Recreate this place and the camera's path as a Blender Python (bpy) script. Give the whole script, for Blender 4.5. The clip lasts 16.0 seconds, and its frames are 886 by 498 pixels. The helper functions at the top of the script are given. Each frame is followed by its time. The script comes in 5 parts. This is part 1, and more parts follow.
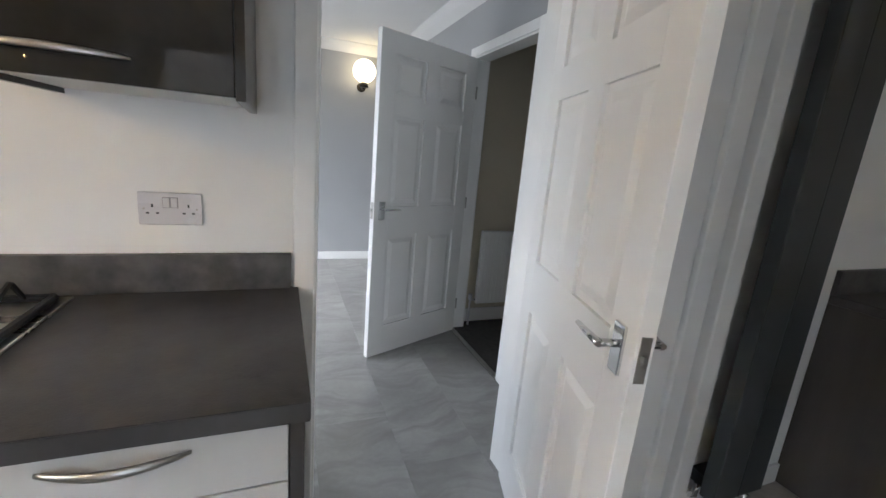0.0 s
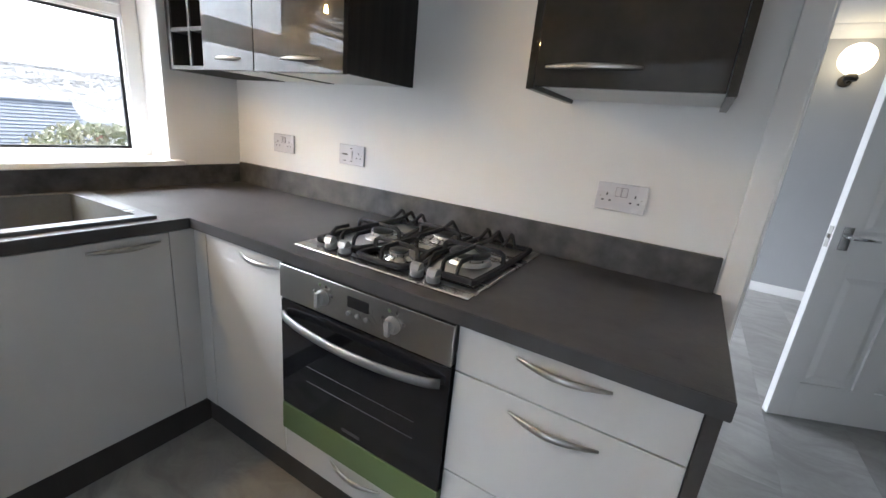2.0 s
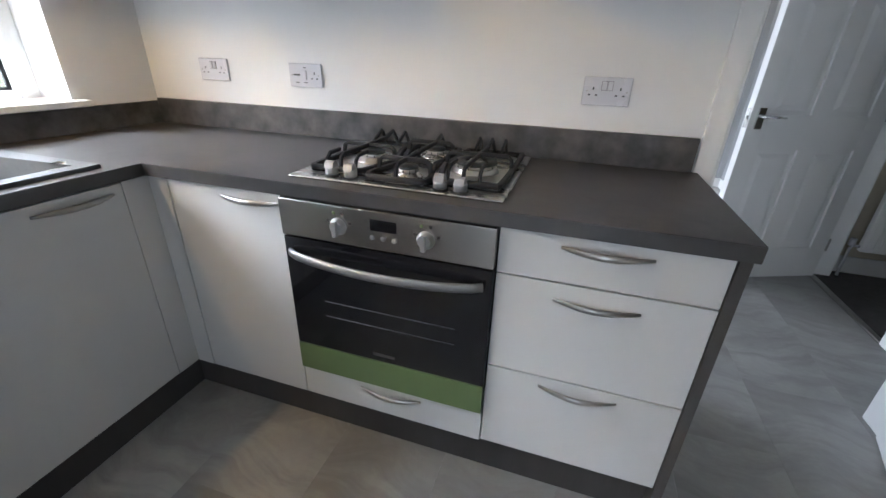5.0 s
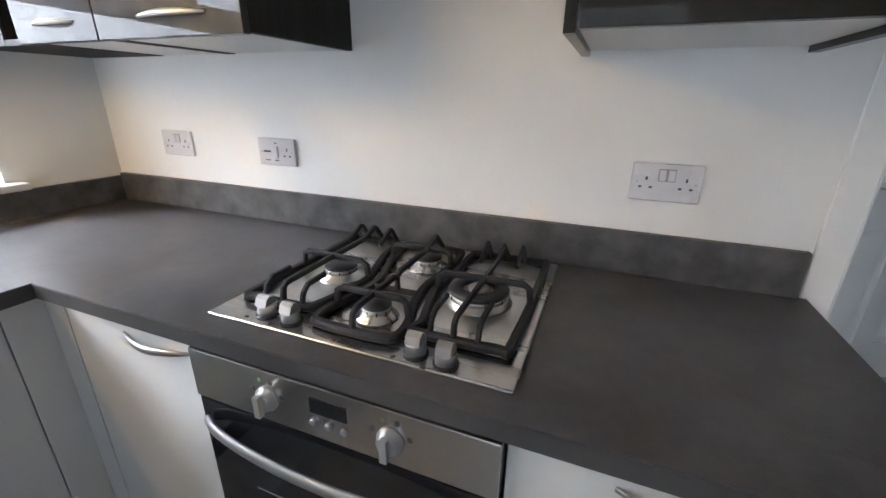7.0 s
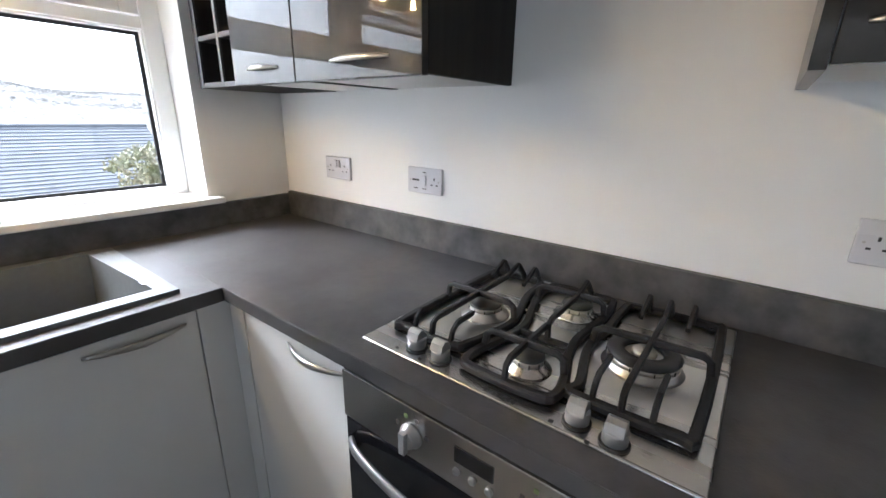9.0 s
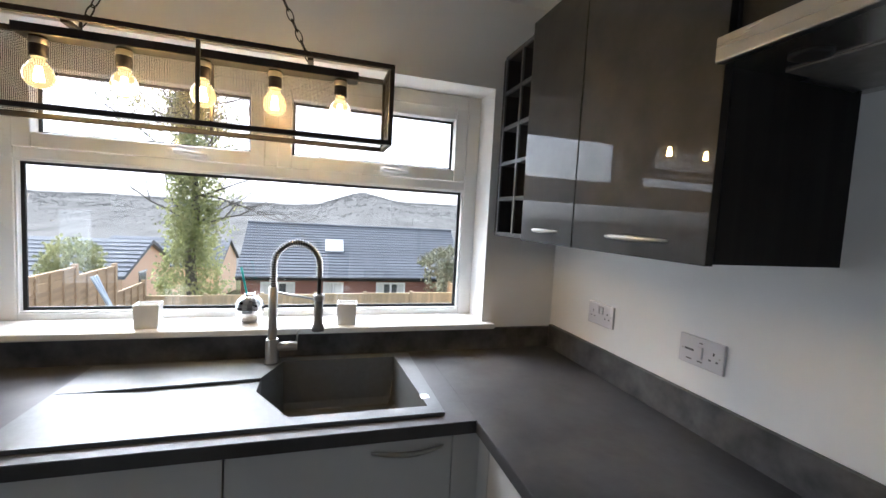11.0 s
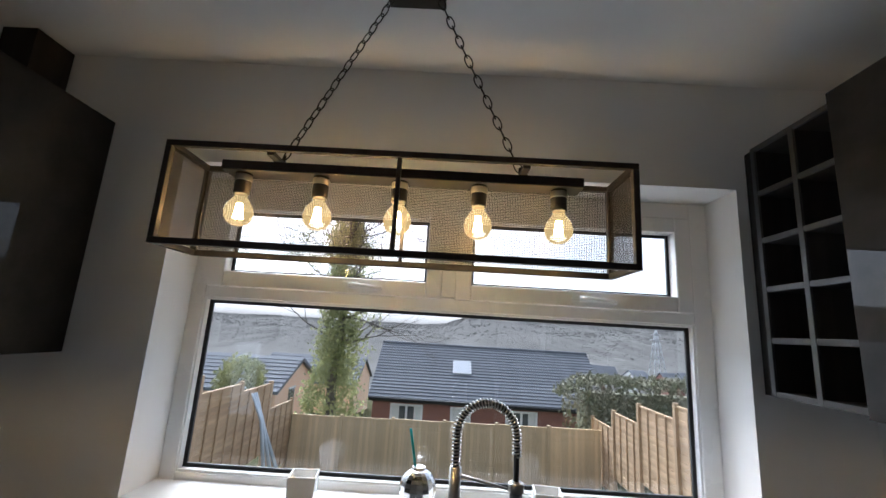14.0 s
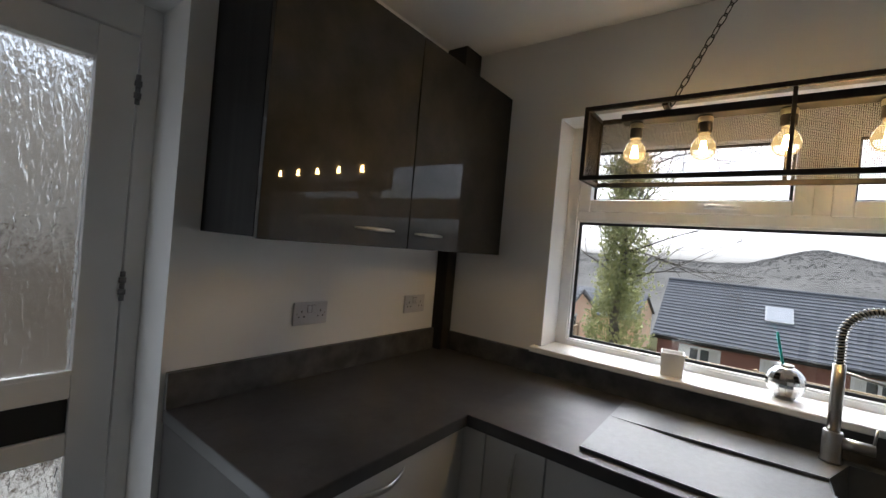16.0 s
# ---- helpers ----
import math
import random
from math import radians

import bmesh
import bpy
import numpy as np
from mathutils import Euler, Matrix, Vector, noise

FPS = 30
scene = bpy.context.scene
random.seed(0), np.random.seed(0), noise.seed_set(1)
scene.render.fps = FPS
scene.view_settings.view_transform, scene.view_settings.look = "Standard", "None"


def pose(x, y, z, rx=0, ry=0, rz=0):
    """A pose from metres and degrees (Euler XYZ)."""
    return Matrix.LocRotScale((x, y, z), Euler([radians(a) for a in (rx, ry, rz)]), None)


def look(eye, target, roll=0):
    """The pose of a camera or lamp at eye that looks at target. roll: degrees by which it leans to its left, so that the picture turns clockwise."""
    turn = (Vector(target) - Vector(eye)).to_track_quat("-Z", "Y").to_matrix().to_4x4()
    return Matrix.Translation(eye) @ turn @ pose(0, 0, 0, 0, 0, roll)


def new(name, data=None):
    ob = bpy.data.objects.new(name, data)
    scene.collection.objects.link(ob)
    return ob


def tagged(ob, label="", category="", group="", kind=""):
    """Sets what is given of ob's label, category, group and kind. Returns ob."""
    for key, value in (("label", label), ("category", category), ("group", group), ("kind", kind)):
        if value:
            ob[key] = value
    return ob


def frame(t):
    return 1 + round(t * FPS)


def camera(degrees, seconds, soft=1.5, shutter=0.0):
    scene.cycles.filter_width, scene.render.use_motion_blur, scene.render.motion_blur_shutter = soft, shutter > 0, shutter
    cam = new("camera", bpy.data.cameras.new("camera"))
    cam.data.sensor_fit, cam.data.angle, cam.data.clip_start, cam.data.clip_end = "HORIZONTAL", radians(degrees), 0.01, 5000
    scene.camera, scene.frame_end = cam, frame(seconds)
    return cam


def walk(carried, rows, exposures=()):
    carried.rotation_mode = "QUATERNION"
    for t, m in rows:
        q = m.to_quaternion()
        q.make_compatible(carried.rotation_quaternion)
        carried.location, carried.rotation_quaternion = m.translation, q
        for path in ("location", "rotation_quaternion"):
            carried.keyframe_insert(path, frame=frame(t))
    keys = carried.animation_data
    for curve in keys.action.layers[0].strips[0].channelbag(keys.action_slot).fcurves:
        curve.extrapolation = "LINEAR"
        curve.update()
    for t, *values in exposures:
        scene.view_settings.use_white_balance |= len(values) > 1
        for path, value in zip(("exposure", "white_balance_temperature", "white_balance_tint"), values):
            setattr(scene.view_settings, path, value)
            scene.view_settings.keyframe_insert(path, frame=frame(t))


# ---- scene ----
cam = camera(94.4, 16.0)
EXPOSURES = [(0.0, 3.05, 5750, 10), (2.0, 3.0, 5600, 10), (3.5, 3.0, 5500, 10), (7.5, 3.03, 5500, 10), (9.0, 3.0, 5500, 10), (10.2, 2.45, 5500, 10), (12.3, 1.55, 5550, 10), (13.0, 1.45, 5550, 10), (14.0, 1.15, 5400, 10), (14.5, 1.08, 5350, 10), (15.5, 1.05, 5500, 10), (16.0, 1.17, 5800, 10)]
PATH = [
    (0.0, (-0.026, -0.011, 1.338), (0.704, 1.797, 0.893), 5.0),
    (0.5, (-0.053, 0.049, 1.342), (0.005, 2.006, 0.938), 5.3),
    (1, (-0.073, 0.029, 1.322), (-0.605, 1.913, 0.911), 5.7),
    (1.5, (-0.076, -0.04, 1.294), (-0.932, 1.697, 0.796), 5.9),
    (2, (-0.127, -0.115, 1.296), (-1.081, 1.549, 0.728), 5.6),
    (2.5, (-0.227, -0.169, 1.294), (-1.146, 1.496, 0.675), 5.2),
    (3, (-0.315, -0.224, 1.253), (-1.041, 1.499, 0.544), 4.5),
    (3.5, (-0.356, -0.256, 1.229), (-0.969, 1.496, 0.484), 3.6),
    (3.7, (-0.362, -0.262, 1.219), (-0.963, 1.482, 0.446), 3.3),
    (5.8, (-0.369, -0.168, 1.241), (-0.883, 1.567, 0.389), 1.4),
    (6, (-0.384, -0.094, 1.261), (-0.907, 1.65, 0.433), 1.2),
    (6.5, (-0.412, 0.099, 1.303), (-1.011, 1.847, 0.539), 0.9),
    (7, (-0.43, 0.204, 1.314), (-1.114, 1.95, 0.619), 0.9),
    (7.5, (-0.429, 0.215, 1.318), (-1.173, 1.939, 0.63), 0.8),
    (8, (-0.439, 0.184, 1.344), (-1.298, 1.869, 0.693), 0.9),
    (8.5, (-0.471, 0.183, 1.338), (-1.428, 1.826, 0.718), 1.0),
    (9, (-0.536, 0.202, 1.341), (-1.689, 1.719, 0.733), 1.1),
    (9.5, (-0.61, 0.238, 1.385), (-2.025, 1.55, 0.86), 1.6),
    (10, (-0.565, 0.233, 1.431), (-2.236, 1.272, 1.072), 2.2),
    (10.2, (-0.518, 0.234, 1.458), (-2.265, 1.161, 1.161), 2.2),
    (12.3, (-0.582, 0.049, 1.497), (-2.574, 0.216, 1.569), 3.6),
    (12.5, (-0.638, 0.034, 1.491), (-2.631, 0.136, 1.623), 3.5),
    (13, (-0.82, -0.011, 1.521), (-2.807, 0.066, 1.738), 3.5),
    (13.5, (-0.914, -0.022, 1.548), (-2.887, -0.026, 1.876), 3.5),
    (14, (-0.943, -0.014, 1.555), (-2.904, -0.055, 1.947), 3.5),
    (14.5, (-0.913, -0.012, 1.545), (-2.866, -0.092, 1.972), 3.6),
    (15, (-0.77, -0.058, 1.492), (-2.731, -0.295, 1.81), 4.1),
    (15.3, (-0.638, -0.097, 1.446), (-2.575, -0.549, 1.656), 4.4),
    (15.5, (-0.569, -0.129, 1.449), (-2.464, -0.758, 1.557), 4.6),
    (16, (-0.456, -0.194, 1.45), (-2.052, -1.4, 1.43), 5.1),
]
walk(cam, [(t, look(eye, target, roll)) for t, eye, target, roll in PATH], EXPOSURES)

# ---- world, sun and exposure ----
world = bpy.data.worlds.new("overcast_sky")
scene.world = world
world.use_nodes = True
wn = world.node_tree
wn.nodes.clear()
sky = wn.nodes.new("ShaderNodeTexSky")
sky.sky_type = "NISHITA"
sky.sun_disc = False
sky.sun_elevation, sky.sun_rotation = radians(46), radians(250)
sky.air_density, sky.dust_density, sky.ozone_density = 1.0, 5.0, 1.0
pale = wn.nodes.new("ShaderNodeHueSaturation")
pale.inputs["Saturation"].default_value = 0.25
bg = wn.nodes.new("ShaderNodeBackground")
bg.inputs["Strength"].default_value = 0.15
wout = wn.nodes.new("ShaderNodeOutputWorld")
wn.links.new(sky.outputs[0], pale.inputs["Color"])
wn.links.new(pale.outputs[0], bg.inputs["Color"])
wn.links.new(bg.outputs[0], wout.inputs["Surface"])
sun = new("sun", bpy.data.lights.new("sun", "SUN"))
sun.data.energy, sun.data.angle, sun.data.color = 1.5, radians(45), (1.0, 0.96, 0.9)
sun.matrix_world = look((-32.6, -11.9, 35.9), (0, 0, 0))
dl = new("dining_fill", bpy.data.lights.new("dining_fill", "AREA"))      # added lamp in an assumed, unseen west window; lights the dining room
dl.data.shape, dl.data.size, dl.data.size_y, dl.data.energy, dl.data.color = "RECTANGLE", 2.0, 1.5, 3.2, (0.93, 0.97, 1.0)
dl.matrix_world = look((-2.45, 3.2, 1.4), (0, 3.2, 1.3))
dl = new("back_door_fill", bpy.data.lights.new("back_door_fill", "AREA"))      # added fill just inside the back door, out of view, lifts the hob wall
dl.data.shape, dl.data.size, dl.data.size_y, dl.data.energy, dl.data.color = "RECTANGLE", 0.45, 1.30, 0.88, (0.90, 0.96, 1.0)
dl.matrix_world = look((-0.33, -1.694, 0.90), (-0.33, 0.0, 0.90))


# ---- mesh helpers ----
def box(bm, x0, y0, z0, x1, y1, z1, bevel=0.0, seg=2):
    x0, x1 = min(x0, x1), max(x0, x1)
    y0, y1 = min(y0, y1), max(y0, y1)
    z0, z1 = min(z0, z1), max(z0, z1)
    vs = [bm.verts.new(p) for p in ((x0, y0, z0), (x1, y0, z0), (x1, y1, z0), (x0, y1, z0), (x0, y0, z1), (x1, y0, z1), (x1, y1, z1), (x0, y1, z1))]
    fs = [bm.faces.new([vs[i] for i in f]) for f in ((3, 2, 1, 0), (4, 5, 6, 7), (0, 1, 5, 4), (1, 2, 6, 5), (2, 3, 7, 6), (3, 0, 4, 7))]
    if bevel:
        es = list({e for f in fs for e in f.edges})
        bmesh.ops.bevel(bm, geom=es, offset=bevel, segments=seg, affect="EDGES", profile=0.5)
    return bm


def tube(bm, pts, r, seg=10, closed=False, flat=1.0, caps=True):
    """A round bar along points; r may be a list; flat squeezes it along the second axis."""
    pts = [Vector(p) for p in pts]
    n = len(pts)
    rs = r if isinstance(r, (list, tuple)) else [r] * n
    rings = []
    up = None
    for i, p in enumerate(pts):
        a = pts[(i - 1) % n] if closed or i else p
        b = pts[(i + 1) % n] if closed or i < n - 1 else p
        d = (b - a).normalized()
        if up is None:
            up = Vector((0, 0, 1)) if abs(d.z) < 0.9 else Vector((1, 0, 0))
        side = d.cross(up).normalized()
        up = side.cross(d).normalized()
        rings.append([bm.verts.new(p + rs[i] * (math.cos(t) * side + flat * math.sin(t) * up)) for t in [2 * math.pi * k / seg for k in range(seg)]])
    for i in range(n if closed else n - 1):
        A, B = rings[i], rings[(i + 1) % n]
        for k in range(seg):
            f = bm.faces.new((A[k], A[(k + 1) % seg], B[(k + 1) % seg], B[k]))
            f.smooth = True
    if caps and not closed:
        bm.faces.new(rings[0][::-1])
        bm.faces.new(rings[-1])
    return bm


def lathe(bm, prof, centre, axis="z", seg=32):
    """A turned body from (radius, height) pairs about an axis through centre."""
    c = Vector(centre)
    rings = []
    for r, h in prof:
        ring = []
        for k in range(seg):
            t = 2 * math.pi * k / seg
            p = Vector((r * math.cos(t), r * math.sin(t), h))
            if axis == "y":
                p = Vector((p.x, -p.z, p.y))
            elif axis == "x":
                p = Vector((p.z, p.x, p.y))
            ring.append(bm.verts.new(c + p))
        rings.append(ring)
    for A, B in zip(rings, rings[1:]):
        for k in range(seg):
            f = bm.faces.new((A[k], A[(k + 1) % seg], B[(k + 1) % seg], B[k]))
            f.smooth = True
    bm.faces.new(rings[0][::-1])
    bm.faces.new(rings[-1])
    return bm


def prism(bm, outline, lo, hi, axis="z"):
    """An outline of 2-D points pushed from lo to hi along an axis."""
    def at(a, b, h):
        return {"z": (a, b, h), "y": (a, h, b), "x": (h, a, b)}[axis]
    A = [bm.verts.new(at(a, b, lo)) for a, b in outline]
    B = [bm.verts.new(at(a, b, hi)) for a, b in outline]
    n = len(outline)
    bm.faces.new(A[::-1])
    bm.faces.new(B)
    for k in range(n):
        bm.faces.new((A[k], A[(k + 1) % n], B[(k + 1) % n], B[k]))
    return bm


def mesh_of(name, bm, material):
    bmesh.ops.recalc_face_normals(bm, faces=bm.faces)
    me = bpy.data.meshes.new(name)
    bm.to_mesh(me)
    bm.free()
    me.materials.append(material)
    return me


def part(name, bm, material, parent, label=""):
    ob = new(name, mesh_of(name, bm, material))
    ob.parent = parent
    if parent.type == "EMPTY":
        ob.matrix_parent_inverse = parent.matrix_basis.inverted()
    return tagged(ob, label)


def thing(name, at, label, category, group="", kind=""):
    ob = new(name)
    ob.empty_display_size = 0.05
    ob.matrix_basis = Matrix.Translation(at)
    return tagged(ob, label, category, group, kind)


def solid(name, bm, material, label, category="", group="", kind=""):
    return tagged(new(name, mesh_of(name, bm, material)), label, category, group, kind)


def B(*a, **k):
    return box(bmesh.new(), *a, **k)


# ---- materials ----
def surf(name, base, other=None, scale=6.0, fine=120.0, rough=0.5, rough2=None, metal=0.0, bump=0.0, bump_scale=200.0, coat=0.0, coat_rough=0.03, spec=0.5, stretch=(1, 1, 1), mix=0.5, random=0.0, detail=6.0):
    """Base colour that drifts to another at a large and a fine scale, roughness that drifts too, and a fine relief."""
    m = bpy.data.materials.new(name)
    m.use_nodes = True
    nt = m.node_tree
    L, N = nt.links, nt.nodes
    p = N["Principled BSDF"]
    other = other or tuple(0.9 * c for c in base)
    tc = N.new("ShaderNodeTexCoord")
    mp = N.new("ShaderNodeMapping")
    mp.inputs["Scale"].default_value = stretch
    L.new(tc.outputs["Object"], mp.inputs["Vector"])
    n1 = N.new("ShaderNodeTexNoise")
    n1.inputs["Scale"].default_value, n1.inputs["Detail"].default_value = scale, detail
    n2 = N.new("ShaderNodeTexNoise")
    n2.inputs["Scale"].default_value, n2.inputs["Detail"].default_value = fine, 3
    L.new(mp.outputs[0], n1.inputs["Vector"])
    L.new(mp.outputs[0], n2.inputs["Vector"])
    blend = N.new("ShaderNodeMath")
    blend.operation = "MULTIPLY_ADD"
    blend.inputs[1].default_value = 0.35
    L.new(n2.outputs[0], blend.inputs[0])
    part_of = N.new("ShaderNodeMath")
    part_of.operation = "MULTIPLY_ADD"
    part_of.inputs[1].default_value, part_of.inputs[2].default_value = 2.2, -0.78 + mix - 0.5
    L.new(n1.outputs[0], part_of.inputs[0])
    L.new(part_of.outputs[0], blend.inputs[2])
    ramp = N.new("ShaderNodeMix")
    ramp.data_type, ramp.clamp_factor = "RGBA", True
    ramp.inputs[6].default_value, ramp.inputs[7].default_value = (*base, 1), (*other, 1)
    L.new(blend.outputs[0], ramp.inputs[0])
    colour = ramp.outputs[2]
    if random:
        info = N.new("ShaderNodeObjectInfo")
        hsv = N.new("ShaderNodeHueSaturation")
        val = N.new("ShaderNodeMapRange")
        val.inputs["To Min"].default_value, val.inputs["To Max"].default_value = 1 - random, 1 + random
        L.new(info.outputs["Random"], val.inputs["Value"])
        L.new(val.outputs[0], hsv.inputs["Value"])
        L.new(colour, hsv.inputs["Color"])
        colour = hsv.outputs[0]
    L.new(colour, p.inputs["Base Color"])
    rr = N.new("ShaderNodeMapRange")
    rr.inputs["To Min"].default_value, rr.inputs["To Max"].default_value = rough, rough if rough2 is None else rough2
    L.new(n1.outputs[0], rr.inputs["Value"])
    L.new(rr.outputs[0], p.inputs["Roughness"])
    p.inputs["Metallic"].default_value = metal
    p.inputs["Specular IOR Level"].default_value = spec
    p.inputs["Coat Weight"].default_value, p.inputs["Coat Roughness"].default_value = coat, coat_rough
    if bump:
        n3 = N.new("ShaderNodeTexNoise")
        n3.inputs["Scale"].default_value, n3.inputs["Detail"].default_value = bump_scale, 4
        L.new(mp.outputs[0], n3.inputs["Vector"])
        b = N.new("ShaderNodeBump")
        b.inputs["Strength"].default_value, b.inputs["Distance"].default_value = bump, 0.002
        L.new(n3.outputs[0], b.inputs["Height"])
        L.new(b.outputs[0], p.inputs["Normal"])
    return m


def glow(name, colour, strength):
    m = bpy.data.materials.new(name)
    m.use_nodes = True
    p = m.node_tree.nodes["Principled BSDF"]
    p.inputs["Base Color"].default_value = (*colour, 1)
    p.inputs["Emission Color"].default_value = (*colour, 1)
    p.inputs["Emission Strength"].default_value = strength
    return m


def glass(name, colour=(1, 1, 1), rough=0.0, ior=1.45, bump=0.0, bump_scale=30.0, stretch=(1, 1, 1)):
    m = bpy.data.materials.new(name)
    m.use_nodes = True
    N, L = m.node_tree.nodes, m.node_tree.links
    p = N["Principled BSDF"]
    p.inputs["Base Color"].default_value = (*colour, 1)
    p.inputs["Transmission Weight"].default_value = 1.0
    p.inputs["Roughness"].default_value = rough
    p.inputs["IOR"].default_value = ior
    if bump:
        tc, mp, n = N.new("ShaderNodeTexCoord"), N.new("ShaderNodeMapping"), N.new("ShaderNodeTexNoise")
        mp.inputs["Scale"].default_value = stretch
        n.inputs["Scale"].default_value, n.inputs["Detail"].default_value = bump_scale, 3
        b = N.new("ShaderNodeBump")
        b.inputs["Strength"].default_value, b.inputs["Distance"].default_value = bump, 0.02
        L.new(tc.outputs["Object"], mp.inputs["Vector"])
        L.new(mp.outputs[0], n.inputs["Vector"])
        L.new(n.outputs[0], b.inputs["Height"])
        L.new(b.outputs[0], p.inputs["Normal"])
    return m


M_WALL = surf("white_wall_paint", (0.80, 0.795, 0.782), (0.765, 0.76, 0.747), 1.6, 60, 0.75, 0.85, bump=0.12, bump_scale=160)
M_CEIL = surf("white_ceiling_paint", (0.72, 0.715, 0.705), (0.685, 0.68, 0.67), 1.2, 50, 0.85, 0.9, bump=0.1, bump_scale=120)
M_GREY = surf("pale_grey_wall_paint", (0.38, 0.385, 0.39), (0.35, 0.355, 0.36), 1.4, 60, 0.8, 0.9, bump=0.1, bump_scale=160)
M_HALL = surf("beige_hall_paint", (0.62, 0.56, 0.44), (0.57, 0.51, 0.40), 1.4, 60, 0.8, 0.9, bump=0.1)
M_GLOSSWHITE = surf("white_gloss_woodwork", (0.82, 0.815, 0.80), (0.78, 0.775, 0.76), 3, 80, 0.28, 0.4, bump=0.05, bump_scale=60)
M_UPVC = surf("white_upvc", (0.84, 0.84, 0.83), (0.80, 0.80, 0.79), 3, 90, 0.22, 0.32)
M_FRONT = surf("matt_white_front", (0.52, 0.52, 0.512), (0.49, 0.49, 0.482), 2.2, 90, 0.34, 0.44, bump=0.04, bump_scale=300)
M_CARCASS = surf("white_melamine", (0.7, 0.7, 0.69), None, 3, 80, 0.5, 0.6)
M_SLATE = surf("slate_laminate_worktop", (0.034, 0.0325, 0.0335), (0.088, 0.083, 0.084), 5.0, 40, 0.36, 0.5, spec=0.35, bump=0.25, bump_scale=240, mix=0.42, detail=9)
M_UPST = surf("slate_laminate_upstand", (0.036, 0.035, 0.035), (0.125, 0.119, 0.115), 12, 60, 0.4, 0.55, bump=0.2, bump_scale=240, mix=0.4, detail=9)
M_EDGE = surf("grey_edging", (0.05, 0.05, 0.05), (0.042, 0.042, 0.042), 5, 60, 0.4, 0.5)
M_EDGING = surf("worktop_edging", (0.032, 0.031, 0.031), (0.05, 0.048, 0.047), 12, 90, 0.35, 0.45)
M_PLINTH = surf("dark_grey_panel", (0.044, 0.041, 0.039), (0.066, 0.061, 0.057), 8, 120, 0.45, 0.55, spec=0.25, stretch=(1, 1, 0.15))
M_GLOSSDARK = surf("dark_gloss_front", (0.008, 0.0072, 0.006), (0.025, 0.0225, 0.018), 9, 60, 0.5, 0.6, coat=0.62, coat_rough=0.008, bump=0.02, bump_scale=25, spec=0.15)
M_DARKSIDE = surf("dark_graphite_cabinet_side", (0.020, 0.0185, 0.018), (0.034, 0.032, 0.030), 30, 200, 0.5, 0.6, spec=0.1, stretch=(1, 1, 0.06))
M_STEEL = surf("brushed_steel", (0.58, 0.567, 0.545), (0.49, 0.477, 0.456), 5, 300, 0.2, 0.34, metal=1.0, bump=0.05, bump_scale=350, stretch=(0.05, 1, 1))
M_NICKEL = surf("satin_nickel", (0.46, 0.445, 0.42), (0.38, 0.37, 0.345), 12, 200, 0.28, 0.40, metal=1.0)
M_RACK = surf("shade_dimmed_rack", (0.10, 0.10, 0.10), None, 8, 60, 0.4, 0.5)
M_KNOB = surf("silver_knob_paint", (0.33, 0.33, 0.33), (0.29, 0.29, 0.29), 9, 90, 0.34, 0.42, metal=0.55)
M_SATIN = surf("satin_aluminium", (0.26, 0.26, 0.26), (0.22, 0.22, 0.22), 8, 200, 0.5, 0.6, metal=1.0)
M_CHROME = surf("polished_chrome", (0.75, 0.75, 0.75), (0.70, 0.70, 0.70), 12, 100, 0.06, 0.1, metal=1.0)
M_IRON = surf("black_cast_iron", (0.011, 0.011, 0.012), (0.022, 0.022, 0.023), 30, 250, 0.5, 0.65, bump=0.3, bump_scale=500, spec=0.35)
M_BLACKENAMEL = surf("black_enamel_cap", (0.02, 0.02, 0.02), (0.035, 0.035, 0.035), 20, 150, 0.35, 0.5)
M_ALU = surf("cast_aluminium_burner", (0.55, 0.53, 0.5), (0.42, 0.4, 0.37), 30, 200, 0.4, 0.55, metal=1.0)
M_OVENGLASS = surf("black_oven_glass", (0.006, 0.006, 0.007), (0.01, 0.01, 0.011), 3, 60, 0.05, 0.08, spec=0.35, coat=0.3)
M_GREENFILM = surf("green_protective_film", (0.10, 0.14, 0.055), (0.085, 0.122, 0.048), 3, 60, 0.3, 0.42)
M_PLASTIC = surf("white_plastic", (0.60, 0.59, 0.615), (0.57, 0.56, 0.585), 5, 60, 0.25, 0.3)
M_BLACK = surf("black_plastic", (0.012, 0.012, 0.012), (0.02, 0.02, 0.02), 10, 60, 0.4, 0.5)
M_BLACKMETAL = surf("black_brown_metal", (0.022, 0.019, 0.016), (0.04, 0.034, 0.028), 25, 200, 0.4, 0.55, metal=0.6)
M_SINK = surf("grey_granite_sink", (0.105, 0.109, 0.111), (0.092, 0.095, 0.097), 60, 700, 0.36, 0.46, spec=0.5, bump=0.15, bump_scale=600)
M_CARPET = surf("dark_hall_carpet", (0.04, 0.037, 0.035), (0.07, 0.065, 0.06), 25, 400, 0.9, 1.0, bump=1.0, bump_scale=500)
M_ANTHRA = surf("anthracite_radiator_paint", (0.022, 0.026, 0.028), (0.03, 0.034, 0.036), 5, 120, 0.35, 0.45)
